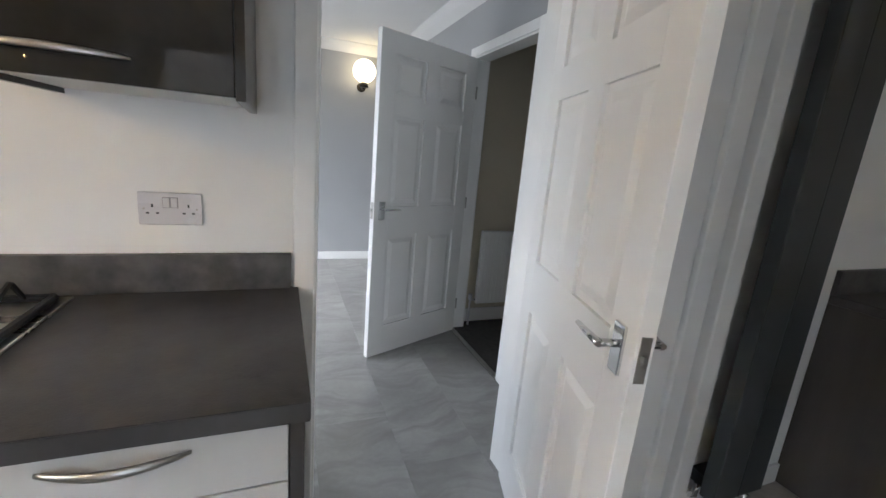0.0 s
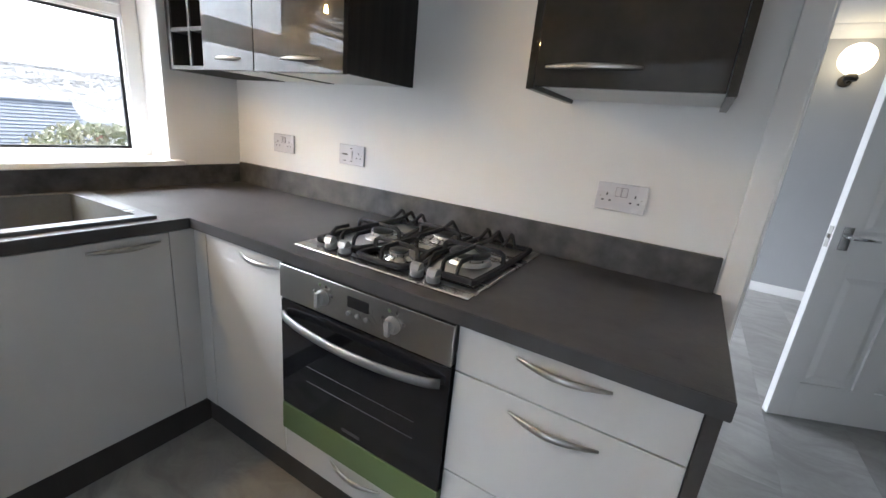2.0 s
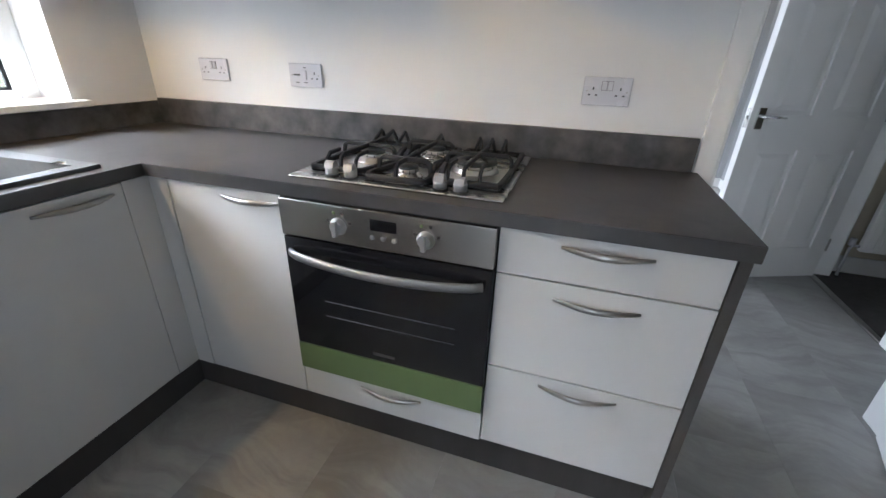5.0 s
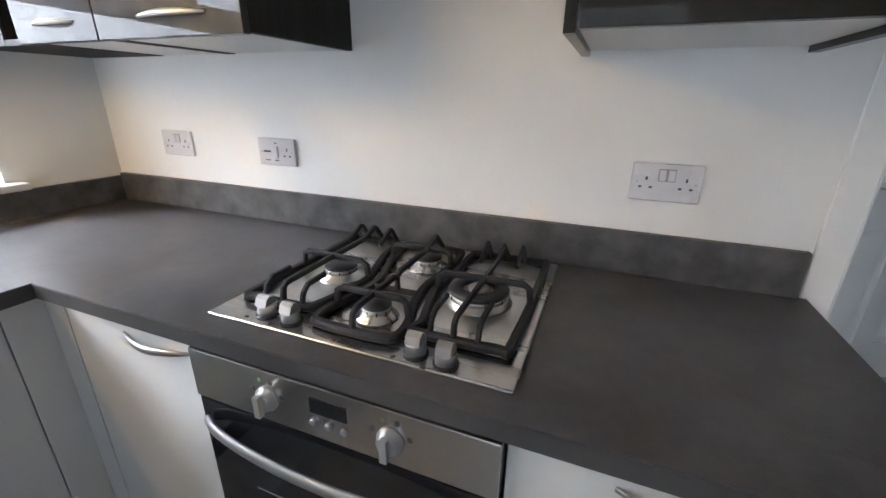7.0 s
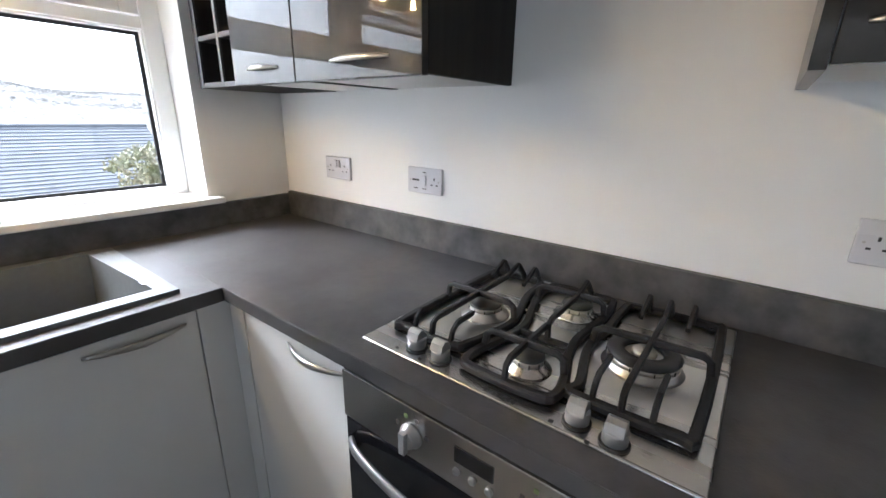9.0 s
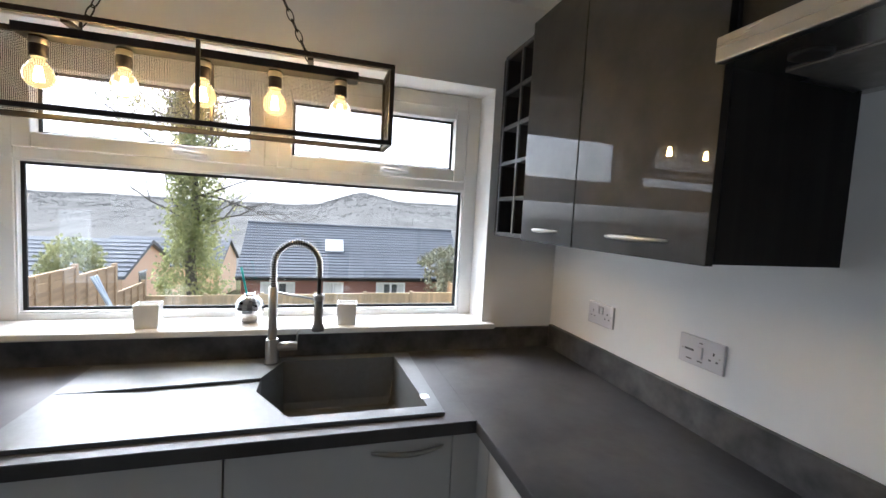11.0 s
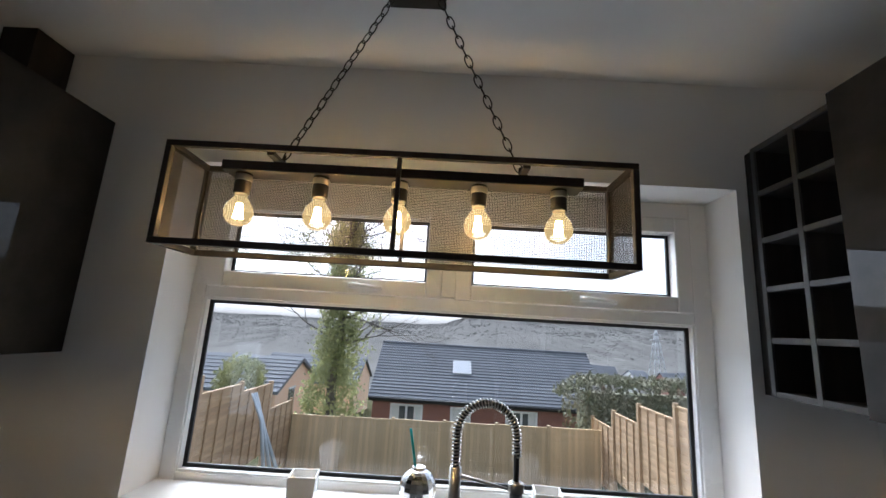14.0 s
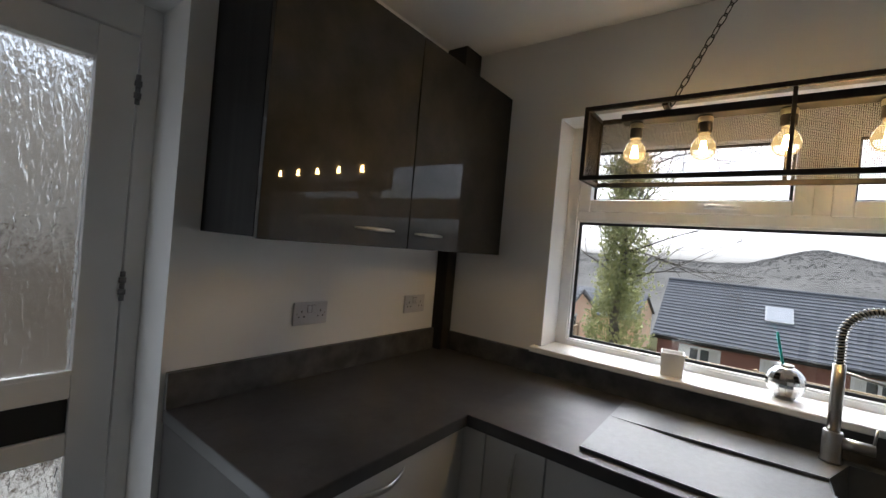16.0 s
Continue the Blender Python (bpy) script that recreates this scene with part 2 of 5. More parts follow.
def fleck(m, scale, amount, dark):
    """Sparse scuffed flecks of a darker tone worked into a laminate."""
    N, L = m.node_tree.nodes, m.node_tree.links
    p = N["Principled BSDF"]
    tc, n, pick, mx = N.new("ShaderNodeTexCoord"), N.new("ShaderNodeTexNoise"), N.new("ShaderNodeMapRange"), N.new("ShaderNodeMix")
    n.inputs["Scale"].default_value, n.inputs["Detail"].default_value, n.inputs["Roughness"].default_value = scale, 12, 0.72
    pick.inputs["From Min"].default_value, pick.inputs["From Max"].default_value = 0.60, 0.70
    pick.inputs["To Max"].default_value = amount
    mx.data_type = "RGBA"
    mx.inputs[7].default_value = (*dark, 1)
    L.new(tc.outputs["Object"], n.inputs["Vector"])
    L.new(n.outputs[0], pick.inputs["Value"])
    L.new(pick.outputs[0], mx.inputs[0])
    L.new(p.inputs["Base Color"].links[0].from_socket, mx.inputs[6])
    L.new(mx.outputs[2], p.inputs["Base Color"])


fleck(M_SLATE, 7, 0.6, (0.018, 0.017, 0.017))
fleck(M_UPST, 9, 0.55, (0.03, 0.029, 0.029))
M_GLASS = glass("window_glass")
M_GASKET = surf("black_rubber_gasket", (0.01, 0.01, 0.01), (0.02, 0.02, 0.02), 10, 60, 0.6, 0.7)


def floor_material():
    """Grey stone-effect vinyl with long feathered brush swirls."""
    m = surf("grey_stone_vinyl", (0.24, 0.235, 0.225), (0.40, 0.395, 0.38), 1.8, 40, 0.3, 0.46, bump=0.06, bump_scale=90, mix=0.45, random=0.06, detail=8)
    N, L = m.node_tree.nodes, m.node_tree.links
    p = N["Principled BSDF"]
    mp = [n for n in N if n.type == "MAPPING"][0]
    info, far = N.new("ShaderNodeObjectInfo"), N.new("ShaderNodeVectorMath")
    far.operation = "SCALE"
    far.inputs[0].default_value = (37.0, 53.0, 11.0)
    L.new(info.outputs["Random"], far.inputs["Scale"])
    L.new(far.outputs[0], mp.inputs["Location"])
    warp = N.new("ShaderNodeTexNoise")
    warp.inputs["Scale"].default_value = 2.2
    add = N.new("ShaderNodeVectorMath")
    add.operation = "MULTIPLY_ADD"
    add.inputs[1].default_value = (0.5, 0.5, 0)
    L.new(mp.outputs[0], warp.inputs["Vector"])
    L.new(warp.outputs["Color"], add.inputs[0])
    L.new(mp.outputs[0], add.inputs[2])
    st = N.new("ShaderNodeMapping")
    st.inputs["Rotation"].default_value = (0, 0, 0.6)
    st.inputs["Scale"].default_value = (2.2, 9, 1)
    L.new(add.outputs[0], st.inputs["Vector"])
    sw = N.new("ShaderNodeTexNoise")
    sw.inputs["Scale"].default_value, sw.inputs["Detail"].default_value, sw.inputs["Roughness"].default_value = 1.3, 9, 0.62
    L.new(st.outputs[0], sw.inputs["Vector"])
    mr = N.new("ShaderNodeMapRange")
    mr.inputs["From Min"].default_value, mr.inputs["From Max"].default_value = 0.42, 0.66
    L.new(sw.outputs[0], mr.inputs["Value"])
    mx = N.new("ShaderNodeMix")
    mx.data_type = "RGBA"
    mx.inputs[7].default_value = (0.17, 0.165, 0.155, 1)
    old = p.inputs["Base Color"].links[0].from_socket
    L.new(old, mx.inputs[6])
    k = N.new("ShaderNodeMath")
    k.operation = "MULTIPLY"
    k.inputs[1].default_value = 0.55
    L.new(mr.outputs[0], k.inputs[0])
    L.new(k.outputs[0], mx.inputs[0])
    L.new(mx.outputs[2], p.inputs["Base Color"])
    return m


M_FLOOR = floor_material()
M_SCREED = surf("dark_floor_joint", (0.20, 0.198, 0.19), (0.23, 0.227, 0.22), 3, 60, 0.6, 0.7)

# ---- setting: the kitchen and what lies beyond its doors ----
XW, YN, YS, XE, CEIL = -2.23, 1.26, -1.51, 3.0, 2.44
OUT = -2.52          # outer face of the window wall
WY0, WY1, WZ0, WZ1 = -0.93, 0.905, 1.006, 2.065


def structure(name, bm, material, label=""):
    return solid(name, bm, material, label or name.replace("_", " "), "", "", "structure")


floor = structure("floor", B(-2.52, -1.9, -0.12, 3.2, 5.1, -0.002), M_SCREED, "grey stone-effect vinyl floor with soft swirls")
structure("ceiling", B(-2.52, -1.9, CEIL, 3.2, 5.1, CEIL + 0.12), M_CEIL, "plain white painted ceiling")

# window wall, with the opening cut through
bm = bmesh.new()
box(bm, OUT, YS - 0.35, 0, XW, WY0, CEIL)
box(bm, OUT, WY1, 0, XW, YN + 0.13, CEIL)
box(bm, OUT, WY0, 0, XW, WY1, WZ0)
box(bm, OUT, WY0, WZ1, XW, WY1, CEIL)
structure("wall_west", bm, M_WALL, "white painted window wall above the sink")

# hob wall and the doorway at its end
DX0, DX1, DH = 0.075, 0.86, 2.03
bm = bmesh.new()
box(bm, XW, YN, 0, DX0 - 0.03, YN + 0.13, CEIL)
box(bm, DX0 - 0.03, YN, DH + 0.03, DX1 + 0.03, YN + 0.13, CEIL)
box(bm, DX1 + 0.03, YN, 0, 1.02, YN + 0.13, CEIL)
structure("wall_north", bm, M_WALL, "white painted wall behind the hob")
structure("wall_north_return", B(0.93, 0.92, 0, 1.02, YN, CEIL), M_WALL, "short white return wall by the doorway")
structure("wall_north_east", B(1.02, 0.92, 0, XE, 1.05, CEIL), M_WALL, "white wall behind the tall radiator")
structure("wall_east", B(XE, YS, 0, XE + 0.15, 1.05, CEIL), M_WALL, "plain white end wall of the kitchen")

# south wall with the back door's opening
BX0, BX1, BH = -0.92, 0.06, 2.09
bm = bmesh.new()
box(bm, XW, YS - 0.3, 0, BX0, YS, CEIL)
box(bm, BX0, YS - 0.3, BH, BX1, YS, CEIL)
box(bm, BX1, YS - 0.3, 0, XE + 0.15, YS, CEIL)
structure("wall_south", bm, M_WALL, "white painted wall with the back door")

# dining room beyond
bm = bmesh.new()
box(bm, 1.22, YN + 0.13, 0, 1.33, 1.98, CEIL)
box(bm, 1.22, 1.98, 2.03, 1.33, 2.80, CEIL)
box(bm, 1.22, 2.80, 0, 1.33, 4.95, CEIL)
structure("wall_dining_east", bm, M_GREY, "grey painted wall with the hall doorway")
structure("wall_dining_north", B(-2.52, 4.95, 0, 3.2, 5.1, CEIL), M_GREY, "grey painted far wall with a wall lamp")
# out-of-view west wall; its opening is assumed, to hold the added lamp
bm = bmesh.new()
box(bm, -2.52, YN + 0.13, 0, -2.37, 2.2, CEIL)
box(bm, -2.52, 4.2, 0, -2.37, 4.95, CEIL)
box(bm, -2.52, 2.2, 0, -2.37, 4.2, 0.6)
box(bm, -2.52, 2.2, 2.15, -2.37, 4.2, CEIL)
structure("wall_dining_west", bm, M_GREY, "grey wall with an assumed, unseen window opening")
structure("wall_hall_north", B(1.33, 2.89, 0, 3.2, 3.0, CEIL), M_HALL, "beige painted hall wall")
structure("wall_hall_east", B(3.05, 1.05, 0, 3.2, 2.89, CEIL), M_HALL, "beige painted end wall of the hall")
structure("carpet", B(1.225, 1.40, 0.0, 3.05, 2.885, 0.008), M_CARPET, "dark grey hall carpet")

# ---- kitchen window ----
GX = -2.43           # glass plane
win = thing("window_1", (GX, 0, 1.03), "white plastic kitchen window with two top casements", "window", kind="structure")
FX0, FX1 = -2.465, -2.395
bm = bmesh.new()
box(bm, FX0, WY0, WZ0, FX1, -0.878, WZ1, 0.004)
box(bm, FX0, 0.842, WZ0, FX1, WY1, WZ1, 0.004)
box(bm, FX0, -0.878, WZ0, FX1, 0.842, 1.054, 0.004)
box(bm, FX0, -0.878, 2.0, FX1, 0.842, WZ1, 0.004)
box(bm, FX0, -0.878, 1.624, FX1, 0.842, 1.672, 0.004)
box(bm, FX0, -0.047, 1.672, FX1, 0.013, 2.0, 0.004)
part("window_frame", bm, M_UPVC, win)


def ring(bm, x0, x1, y0, y1, z0, z1, w, bevel=0.0):
    box(bm, x0, y0, z0, x1, y0 + w, z1, bevel)
    box(bm, x0, y1 - w, z0, x1, y1, z1, bevel)
    box(bm, x0, y0 + w, z0, x1, y1 - w, z0 + w, bevel)
    box(bm, x0, y0 + w, z1 - w, x1, y1 - w, z1, bevel)
    return bm


for y0, y1, hy in ((-0.872, -0.041, -0.36), (0.007, 0.836, 0.44)):
    sash = part("casement", ring(bmesh.new(), -2.458, -2.378, y0, y1, 1.664, 2.004, 0.056, 0.005), M_UPVC, win)
    part("gasket", ring(bmesh.new(), -2.436, -2.4255, y0 + 0.05, y1 - 0.05, 1.714, 1.954, 0.016), M_GASKET, sash)
    pane = part("pane", B(-2.432, y0 + 0.058, 1.722, -2.428, y1 - 0.058, 1.946), M_GLASS, sash)
    pane.visible_shadow = False
    bm = bmesh.new()
    box(bm, -2.378, hy - 0.03, 1.682, -2.368, hy + 0.03, 1.706, 0.004)
    tube(bm, [(-2.366, hy, 1.694), (-2.350, hy + 0.02, 1.692), (-2.346, hy + 0.07, 1.688), (-2.348, hy + 0.115, 1.684)], [0.009, 0.009, 0.008, 0.006], 8)
    part("window_handle", bm, M_UPVC, sash, "white cranked window handle")
part("gasket", ring(bmesh.new(), -2.436, -2.4255, -0.880, 0.844, 1.052, 1.626, 0.020), M_GASKET, win)
part("glazing_bead", ring(bmesh.new(), -2.425, -2.400, -0.880, 0.844, 1.052, 1.626, 0.009, 0.003), M_UPVC, win)
pane = part("pane", B(-2.432, -0.868, 1.064, -2.428, 0.832, 1.614), M_GLASS, win)
pane.visible_shadow = False
structure("window_sill", B(-2.394, -0.968, 1.006, -2.183, 0.952, 1.031, 0.006, seg=3), M_UPVC, "white window sill board above the upstand")

# ---- doors ----
def lever_set(bm, x, y, z, side, way):
    """Back plate and lever of a door handle on one face: side is the face's direction along y, way the lever's along x."""
    box(bm, x - 0.021, y, z - 0.055, x + 0.021, y + side * 0.008, z + 0.055, 0.002)
    tube(bm, [(x, y, z + 0.01), (x, y + side * 0.045, z + 0.01)], 0.009, 12)
    tube(bm, [(x - way * 0.008, y + side * 0.048, z + 0.01), (x + way * 0.05, y + side * 0.052, z + 0.012), (x + way * 0.11, y + side * 0.046, z + 0.008)], [0.010, 0.009, 0.007], 12, flat=0.8)
    return bm


def panel_door(name, width, height, label):
    """Six-panel moulded door in its own frame: hinge edge at x = 0, face along x, 40 mm thick."""
    d = thing(name, (0, 0, 0), label, "door")
    T = 0.04
    xs = (0.0, 0.105, width / 2 - 0.05, width / 2 + 0.05, width - 0.105, width)
    zs = (0.0, 0.20, 0.80, 0.985, 1.53, 1.63, height - 0.115, height)
    bm = bmesh.new()
    box(bm, xs[0], 0, 0, xs[1], T, height, 0.002)
    box(bm, xs[4], 0, 0, xs[5], T, height, 0.002)
    box(bm, xs[2], 0.0005, zs[1], xs[3], T - 0.0005, zs[6])
    for a, b in ((0, 1), (2, 3), (4, 5), (6, 7)):
        box(bm, xs[1], 0.0002, zs[a], xs[4], T - 0.0002, zs[b])
    part("door_leaf", bm, M_GLOSSWHITE, d)
    for a, b in ((1, 2), (3, 4), (5, 6)):
        for c, e in ((1, 2), (3, 4)):
            bm = bmesh.new()
            box(bm, xs[c], 0.012, zs[a], xs[e], T - 0.012, zs[b])
            for s in (0, 1):                      # sloped field, proud of the recess, on each face
                y0, y1 = ((0.012, 0.004), (T - 0.012, T - 0.004))[s]
                o, i = 0.022, 0.048
                A = [bm.verts.new(p) for p in ((xs[c] + o, y0, zs[a] + o), (xs[e] - o, y0, zs[a] + o), (xs[e] - o, y0, zs[b] - o), (xs[c] + o, y0, zs[b] - o))]
                C = [bm.verts.new(p) for p in ((xs[c] + i, y1, zs[a] + i), (xs[e] - i, y1, zs[a] + i), (xs[e] - i, y1, zs[b] - i), (xs[c] + i, y1, zs[b] - i))]
                bm.faces.new(C)
                for k in range(4):
                    bm.faces.new((A[k], A[(k + 1) % 4], C[(k + 1) % 4], C[k]))
            part("door_panel", bm, M_GLOSSWHITE, d)
    hx, hz = width - 0.055, 0.965
    part("door_handle", lever_set(bmesh.new(), hx, -0.0005, hz, -1, -1), M_CHROME, d, "chrome lever handle on a square plate")
    part("door_handle", lever_set(bmesh.new(), hx, T + 0.0005, hz, 1, -1), M_CHROME, d, "chrome lever handle on a square plate")
    bm = bmesh.new()
    box(bm, width, 0.009, hz - 0.05, width + 0.002, T - 0.009, hz + 0.05)
    box(bm, width, 0.014, hz - 0.008, width + 0.011, T - 0.014, hz + 0.012, 0.002)
    part("latch", bm, M_NICKEL, d, "brass-toned latch plate")
    for z in (0.22, 1.0, 1.76):
        part("hinge", tube(bmesh.new(), [(-0.004, T + 0.003, z - 0.04), (-0.004, T + 0.003, z + 0.04)], 0.006, 8), M_NICKEL, d)
    return d


def aim(d, x, y, tx, ty, z=0.012):
    """Hangs a door by its hinge at x, y with its free edge towards tx, ty."""
    d.matrix_basis = pose(x, y, z, 0, 0, math.degrees(math.atan2(ty - y, tx - x)))


aim(panel_door("kitchen_door", 0.775, 1.981, "white six-panel kitchen door standing open"), 0.842, 1.275, 0.616, 0.535)
aim(panel_door("hall_door", 0.80, 1.981, "white six-panel hall door standing ajar"), 1.205, 2.765, 0.50, 2.462)


def lining(name, x0, x1, y0, y1, h, along, label):
    """Door lining and architraves round an opening through a wall; along says which way the wall runs."""
    f = thing(name, ((x0 + x1) / 2, (y0 + y1) / 2, 0), label, "door frame", kind="structure")
    w, t = 0.062, 0.010
    def put(a0, b0, z0, a1, b1, z1, nm):
        if along == "x":
            part(nm, B(a0, b0, z0, a1, b1, z1, 0.004), M_GLOSSWHITE, f)
        else:
            part(nm, B(b0, a0, z0, b1, a1, z1, 0.004), M_GLOSSWHITE, f)
    a0, a1, b0, b1 = (x0, x1, y0, y1) if along == "x" else (y0, y1, x0, x1)
    put(a0 - 0.028, b0 - 0.002, 0, a0, b1 + 0.002, h, "jamb")
    put(a1, b0 - 0.002, 0, a1 + 0.028, b1 + 0.002, h, "jamb")
    put(a0 - 0.028, b0 - 0.002, h, a1 + 0.028, b1 + 0.002, h + 0.028, "head")
    for s, b in ((-1, b0), (1, b1)):
        put(a0 - 0.008 - w, b, 0, a0 - 0.008, b + s * t, h + 0.012 + w, "architrave")
        put(a1 + 0.008, b, 0, a1 + 0.008 + w, b + s * t, h + 0.012 + w, "architrave")
        put(a0 - 0.008, b, h + 0.012, a1 + 0.008, b + s * (t - 0.001), h + 0.012 + w, "architrave")
    return f


lining("door_frame_1", DX0, DX1, YN, YN + 0.13, DH - 0.02, "x", "white door lining of the kitchen doorway")
lining("door_frame_2", 1.22, 1.33, 2.005, 2.775, 2.0, "y", "white door lining of the hall doorway")
bm = bmesh.new()
box(bm, DX0, YN + 0.048, 0.95, DX0 + 0.002, YN + 0.075, 1.06)
structure("strike_plate", bm, M_NICKEL, "small metal strike plate on the door lining")

# ---- skirtings, covings ----
def skirt(name, x0, y0, x1, y1, dx, dy, h=0.095):
    bm = bmesh.new()
    box(bm, x0, y0, 0.0, x1 + dx * 0.016 if x0 == x1 else x1, y1 + dy * 0.016 if y0 == y1 else y1, h, 0.004)
    return structure(name, bm, M_GLOSSWHITE, "white painted skirting board")


skirt("baseboard", -2.36, 4.949, 1.215, 4.949, 0, -1)
skirt("baseboard", 1.219, 2.86, 1.219, 4.92, -1, 0)
skirt("baseboard", 1.335, 2.889, 3.04, 2.889, 0, -1, 0.12)
skirt("baseboard", 1.445, 0.919, 2.095, 0.919, 0, -1)
skirt("baseboard", 1.03, 0.919, 1.24, 0.919, 0, -1)
for x0, y0, x1, y1 in ((-2.36, 4.95, 1.22, 4.95),):
    structure("coving", prism(bmesh.new(), [(4.95, CEIL), (4.85, CEIL), (4.852, CEIL - 0.012), (4.885, CEIL - 0.05), (4.938, CEIL - 0.09), (4.95, CEIL - 0.10)], x0, x1, "x"), M_CEIL, "white plaster coving")
structure("coving", prism(bmesh.new(), [(1.22, CEIL), (1.12, CEIL), (1.122, CEIL - 0.012), (1.155, CEIL - 0.05), (1.208, CEIL - 0.09), (1.22, CEIL - 0.10)], YN + 0.13, 4.85, "y"), M_CEIL, "white plaster coving")
structure("threshold_strip", B(1.215, 2.006, 0.0, 1.245, 2.774, 0.010, 0.003), M_NICKEL, "metal strip between vinyl and carpet")
structure("trim", B(1.25, 0.895, 0, 1.335, 0.92, 2.1, 0.006), M_GLOSSWHITE, "white upright moulding beside the radiator")
structure("trim", B(1.36, 0.87, 0, 1.44, 0.92, CEIL, 0.006), M_GLOSSWHITE, "white boxed pipe casing")

# ---- base cabinets and worktops ----
WT, WB = 0.91, 0.872


def bow(bm, a, b, out, rise=0.027, r=0.0042, flat=1.7):
    """A bowed strap handle from a to b, standing off along out."""
    a, b, o = Vector(a), Vector(b), Vector(out)
    pts, rs = [], []
    for k in range(15):
        u = k / 14
        pts.append(a.lerp(b, u) + o * (rise * 0.92 * (1 - abs(2 * u - 1) ** 1.7) + 0.001))
        rs.append(r * (0.55 + 0.75 * (1 - (2 * u - 1) ** 2)))
    tube(bm, pts, rs, 8, flat=flat)
    return bm


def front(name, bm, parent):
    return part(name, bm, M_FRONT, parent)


FY, FX, SY = 0.655, -1.60, -0.905     # planes of the fronts: hob run, sink run, far run
c = thing("corner_post", (-1.56, 0.66, 0.15), "white corner filler between two base cabinets", "filler panel")
part("panel", B(-1.598, FY, 0.155, -1.527, FY + 0.02, 0.868, 0.001), M_FRONT, c)
part("panel", B(-1.618, 0.5745, 0.155, -1.600, FY + 0.02, 0.868, 0.001), M_FRONT, c)

c = thing("base_cabinet", (-1.32, 0.95, 0), "white matt base cabinet with a bow handle", "cabinet", "base cabinets")
part("body", B(-1.523, FY + 0.022, 0.15, -1.119, 1.25, 0.868), M_CARCASS, c)
d = front("door", B(-1.521, FY, 0.157, -1.1205, FY + 0.019, 0.866, 0.0015), c)
part("handle", bow(bmesh.new(), (-1.325, FY, 0.838), (-1.128, FY, 0.838), (0, -1, 0)), M_NICKEL, d, "satin nickel bow handle")

c = thing("drawer_unit", (-0.26, 0.95, 0), "white three-drawer base unit with bow handles", "drawers", "base cabinets")
part("body", B(-0.505, FY + 0.022, 0.15, -0.016, 1.25, 0.868), M_CARCASS, c)
for z0, z1, hz in ((0.748, 0.868, 0.838), (0.459, 0.744, 0.700), (0.165, 0.455, 0.425)):
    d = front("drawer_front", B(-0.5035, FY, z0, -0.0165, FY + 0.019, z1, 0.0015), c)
    part("handle", bow(bmesh.new(), (-0.36, FY, hz), (-0.163, FY, hz), (0, -1, 0)), M_NICKEL, d, "satin nickel bow handle")
solid("end_panel", B(-0.0145, FY - 0.005, 0.0, 0.0105, 1.255, 0.870, 0.001), M_PLINTH, "dark grey end panel beside the drawers", "panel")

c = thing("oven_drawer", (-0.81, 0.95, 0), "white low drawer under the oven", "drawers", "base cabinets")
part("body", B(-1.115, FY + 0.022, 0.15, -0.509, 1.25, 0.268), M_CARCASS, c)
d = front("drawer_front", B(-1.1165, FY, 0.157, -0.5075, FY + 0.019, 0.272, 0.0015), c)
part("handle", bow(bmesh.new(), (-0.905, FY, 0.246), (-0.70, FY, 0.246), (0, -1, 0)), M_NICKEL, d, "satin nickel bow handle")

for y0, y1, h in ((-0.022, 0.572, (0.34, 0.545)), (-0.62, -0.027, None), (-0.822, -0.625, "v")):
    c = thing("base_cabinet", (-1.9, (y0 + y1) / 2, 0), "white matt base cabinet under the sink run", "cabinet", "base cabinets")
    part("body", B(-2.22, y0 + 0.002, 0.15, FX - 0.022, y1 - 0.002, 0.70), M_CARCASS, c)
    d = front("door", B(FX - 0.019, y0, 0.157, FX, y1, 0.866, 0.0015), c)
    if h == "v":
        part("handle", bow(bmesh.new(), (FX, -0.715, 0.845), (FX, -0.715, 0.65), (1, 0, 0)), M_NICKEL, d, "satin nickel bow handle")
    elif h:
        part("handle", bow(bmesh.new(), (FX, h[0], 0.838), (FX, h[1], 0.838), (1, 0, 0)), M_NICKEL, d, "satin nickel bow handle")

solid("corner_post", B(FX - 0.019, SY - 0.02, 0.157, FX, -0.825, 0.866, 0.001), M_FRONT, "white corner filler by the far base cabinet", "filler panel")
c = thing("base_cabinet", (-1.27, -1.2, 0), "white matt base cabinet with a bow handle", "cabinet", "base cabinets")
part("body", B(-1.598, -1.50, 0.15, -0.962, SY - 0.022, 0.868), M_CARCASS, c)
d = front("door", B(-1.597, SY - 0.019, 0.157, -0.962, SY, 0.866, 0.0015), c)
part("handle", bow(bmesh.new(), (-1.31, SY, 0.835), (-1.11, SY, 0.835), (0, 1, 0), 0.034), M_NICKEL, d, "satin nickel bow handle")
solid("end_panel", B(-0.960, -1.505, 0.0, -0.936, SY, 0.870, 0.001), M_PLINTH, "dark grey end panel by the back door", "panel")

# plinths
solid("plinth", B(-1.66, 0.70, 0.0, -0.0155, 0.716, 0.15), M_PLINTH, "dark grey plinth under the oven run", "plinth")
solid("plinth", B(-1.676, -0.95, 0.0, -1.66, 0.715, 0.15), M_PLINTH, "dark grey plinth under the sink run", "plinth")
solid("plinth", B(-1.659, -0.966, 0.0, -0.961, -0.95, 0.15), M_PLINTH, "dark grey plinth under the far run", "plinth")

# worktops: three lengths and their upstands
def worktop(bm, label, at, strips):
    w = thing("worktop", at, label, "worktop", "worktops")
    part("slab", bm, M_SLATE, w)
    for a in strips:
        part("edge_strip", B(*a), M_EDGING, w, "thin laminate edging strip")


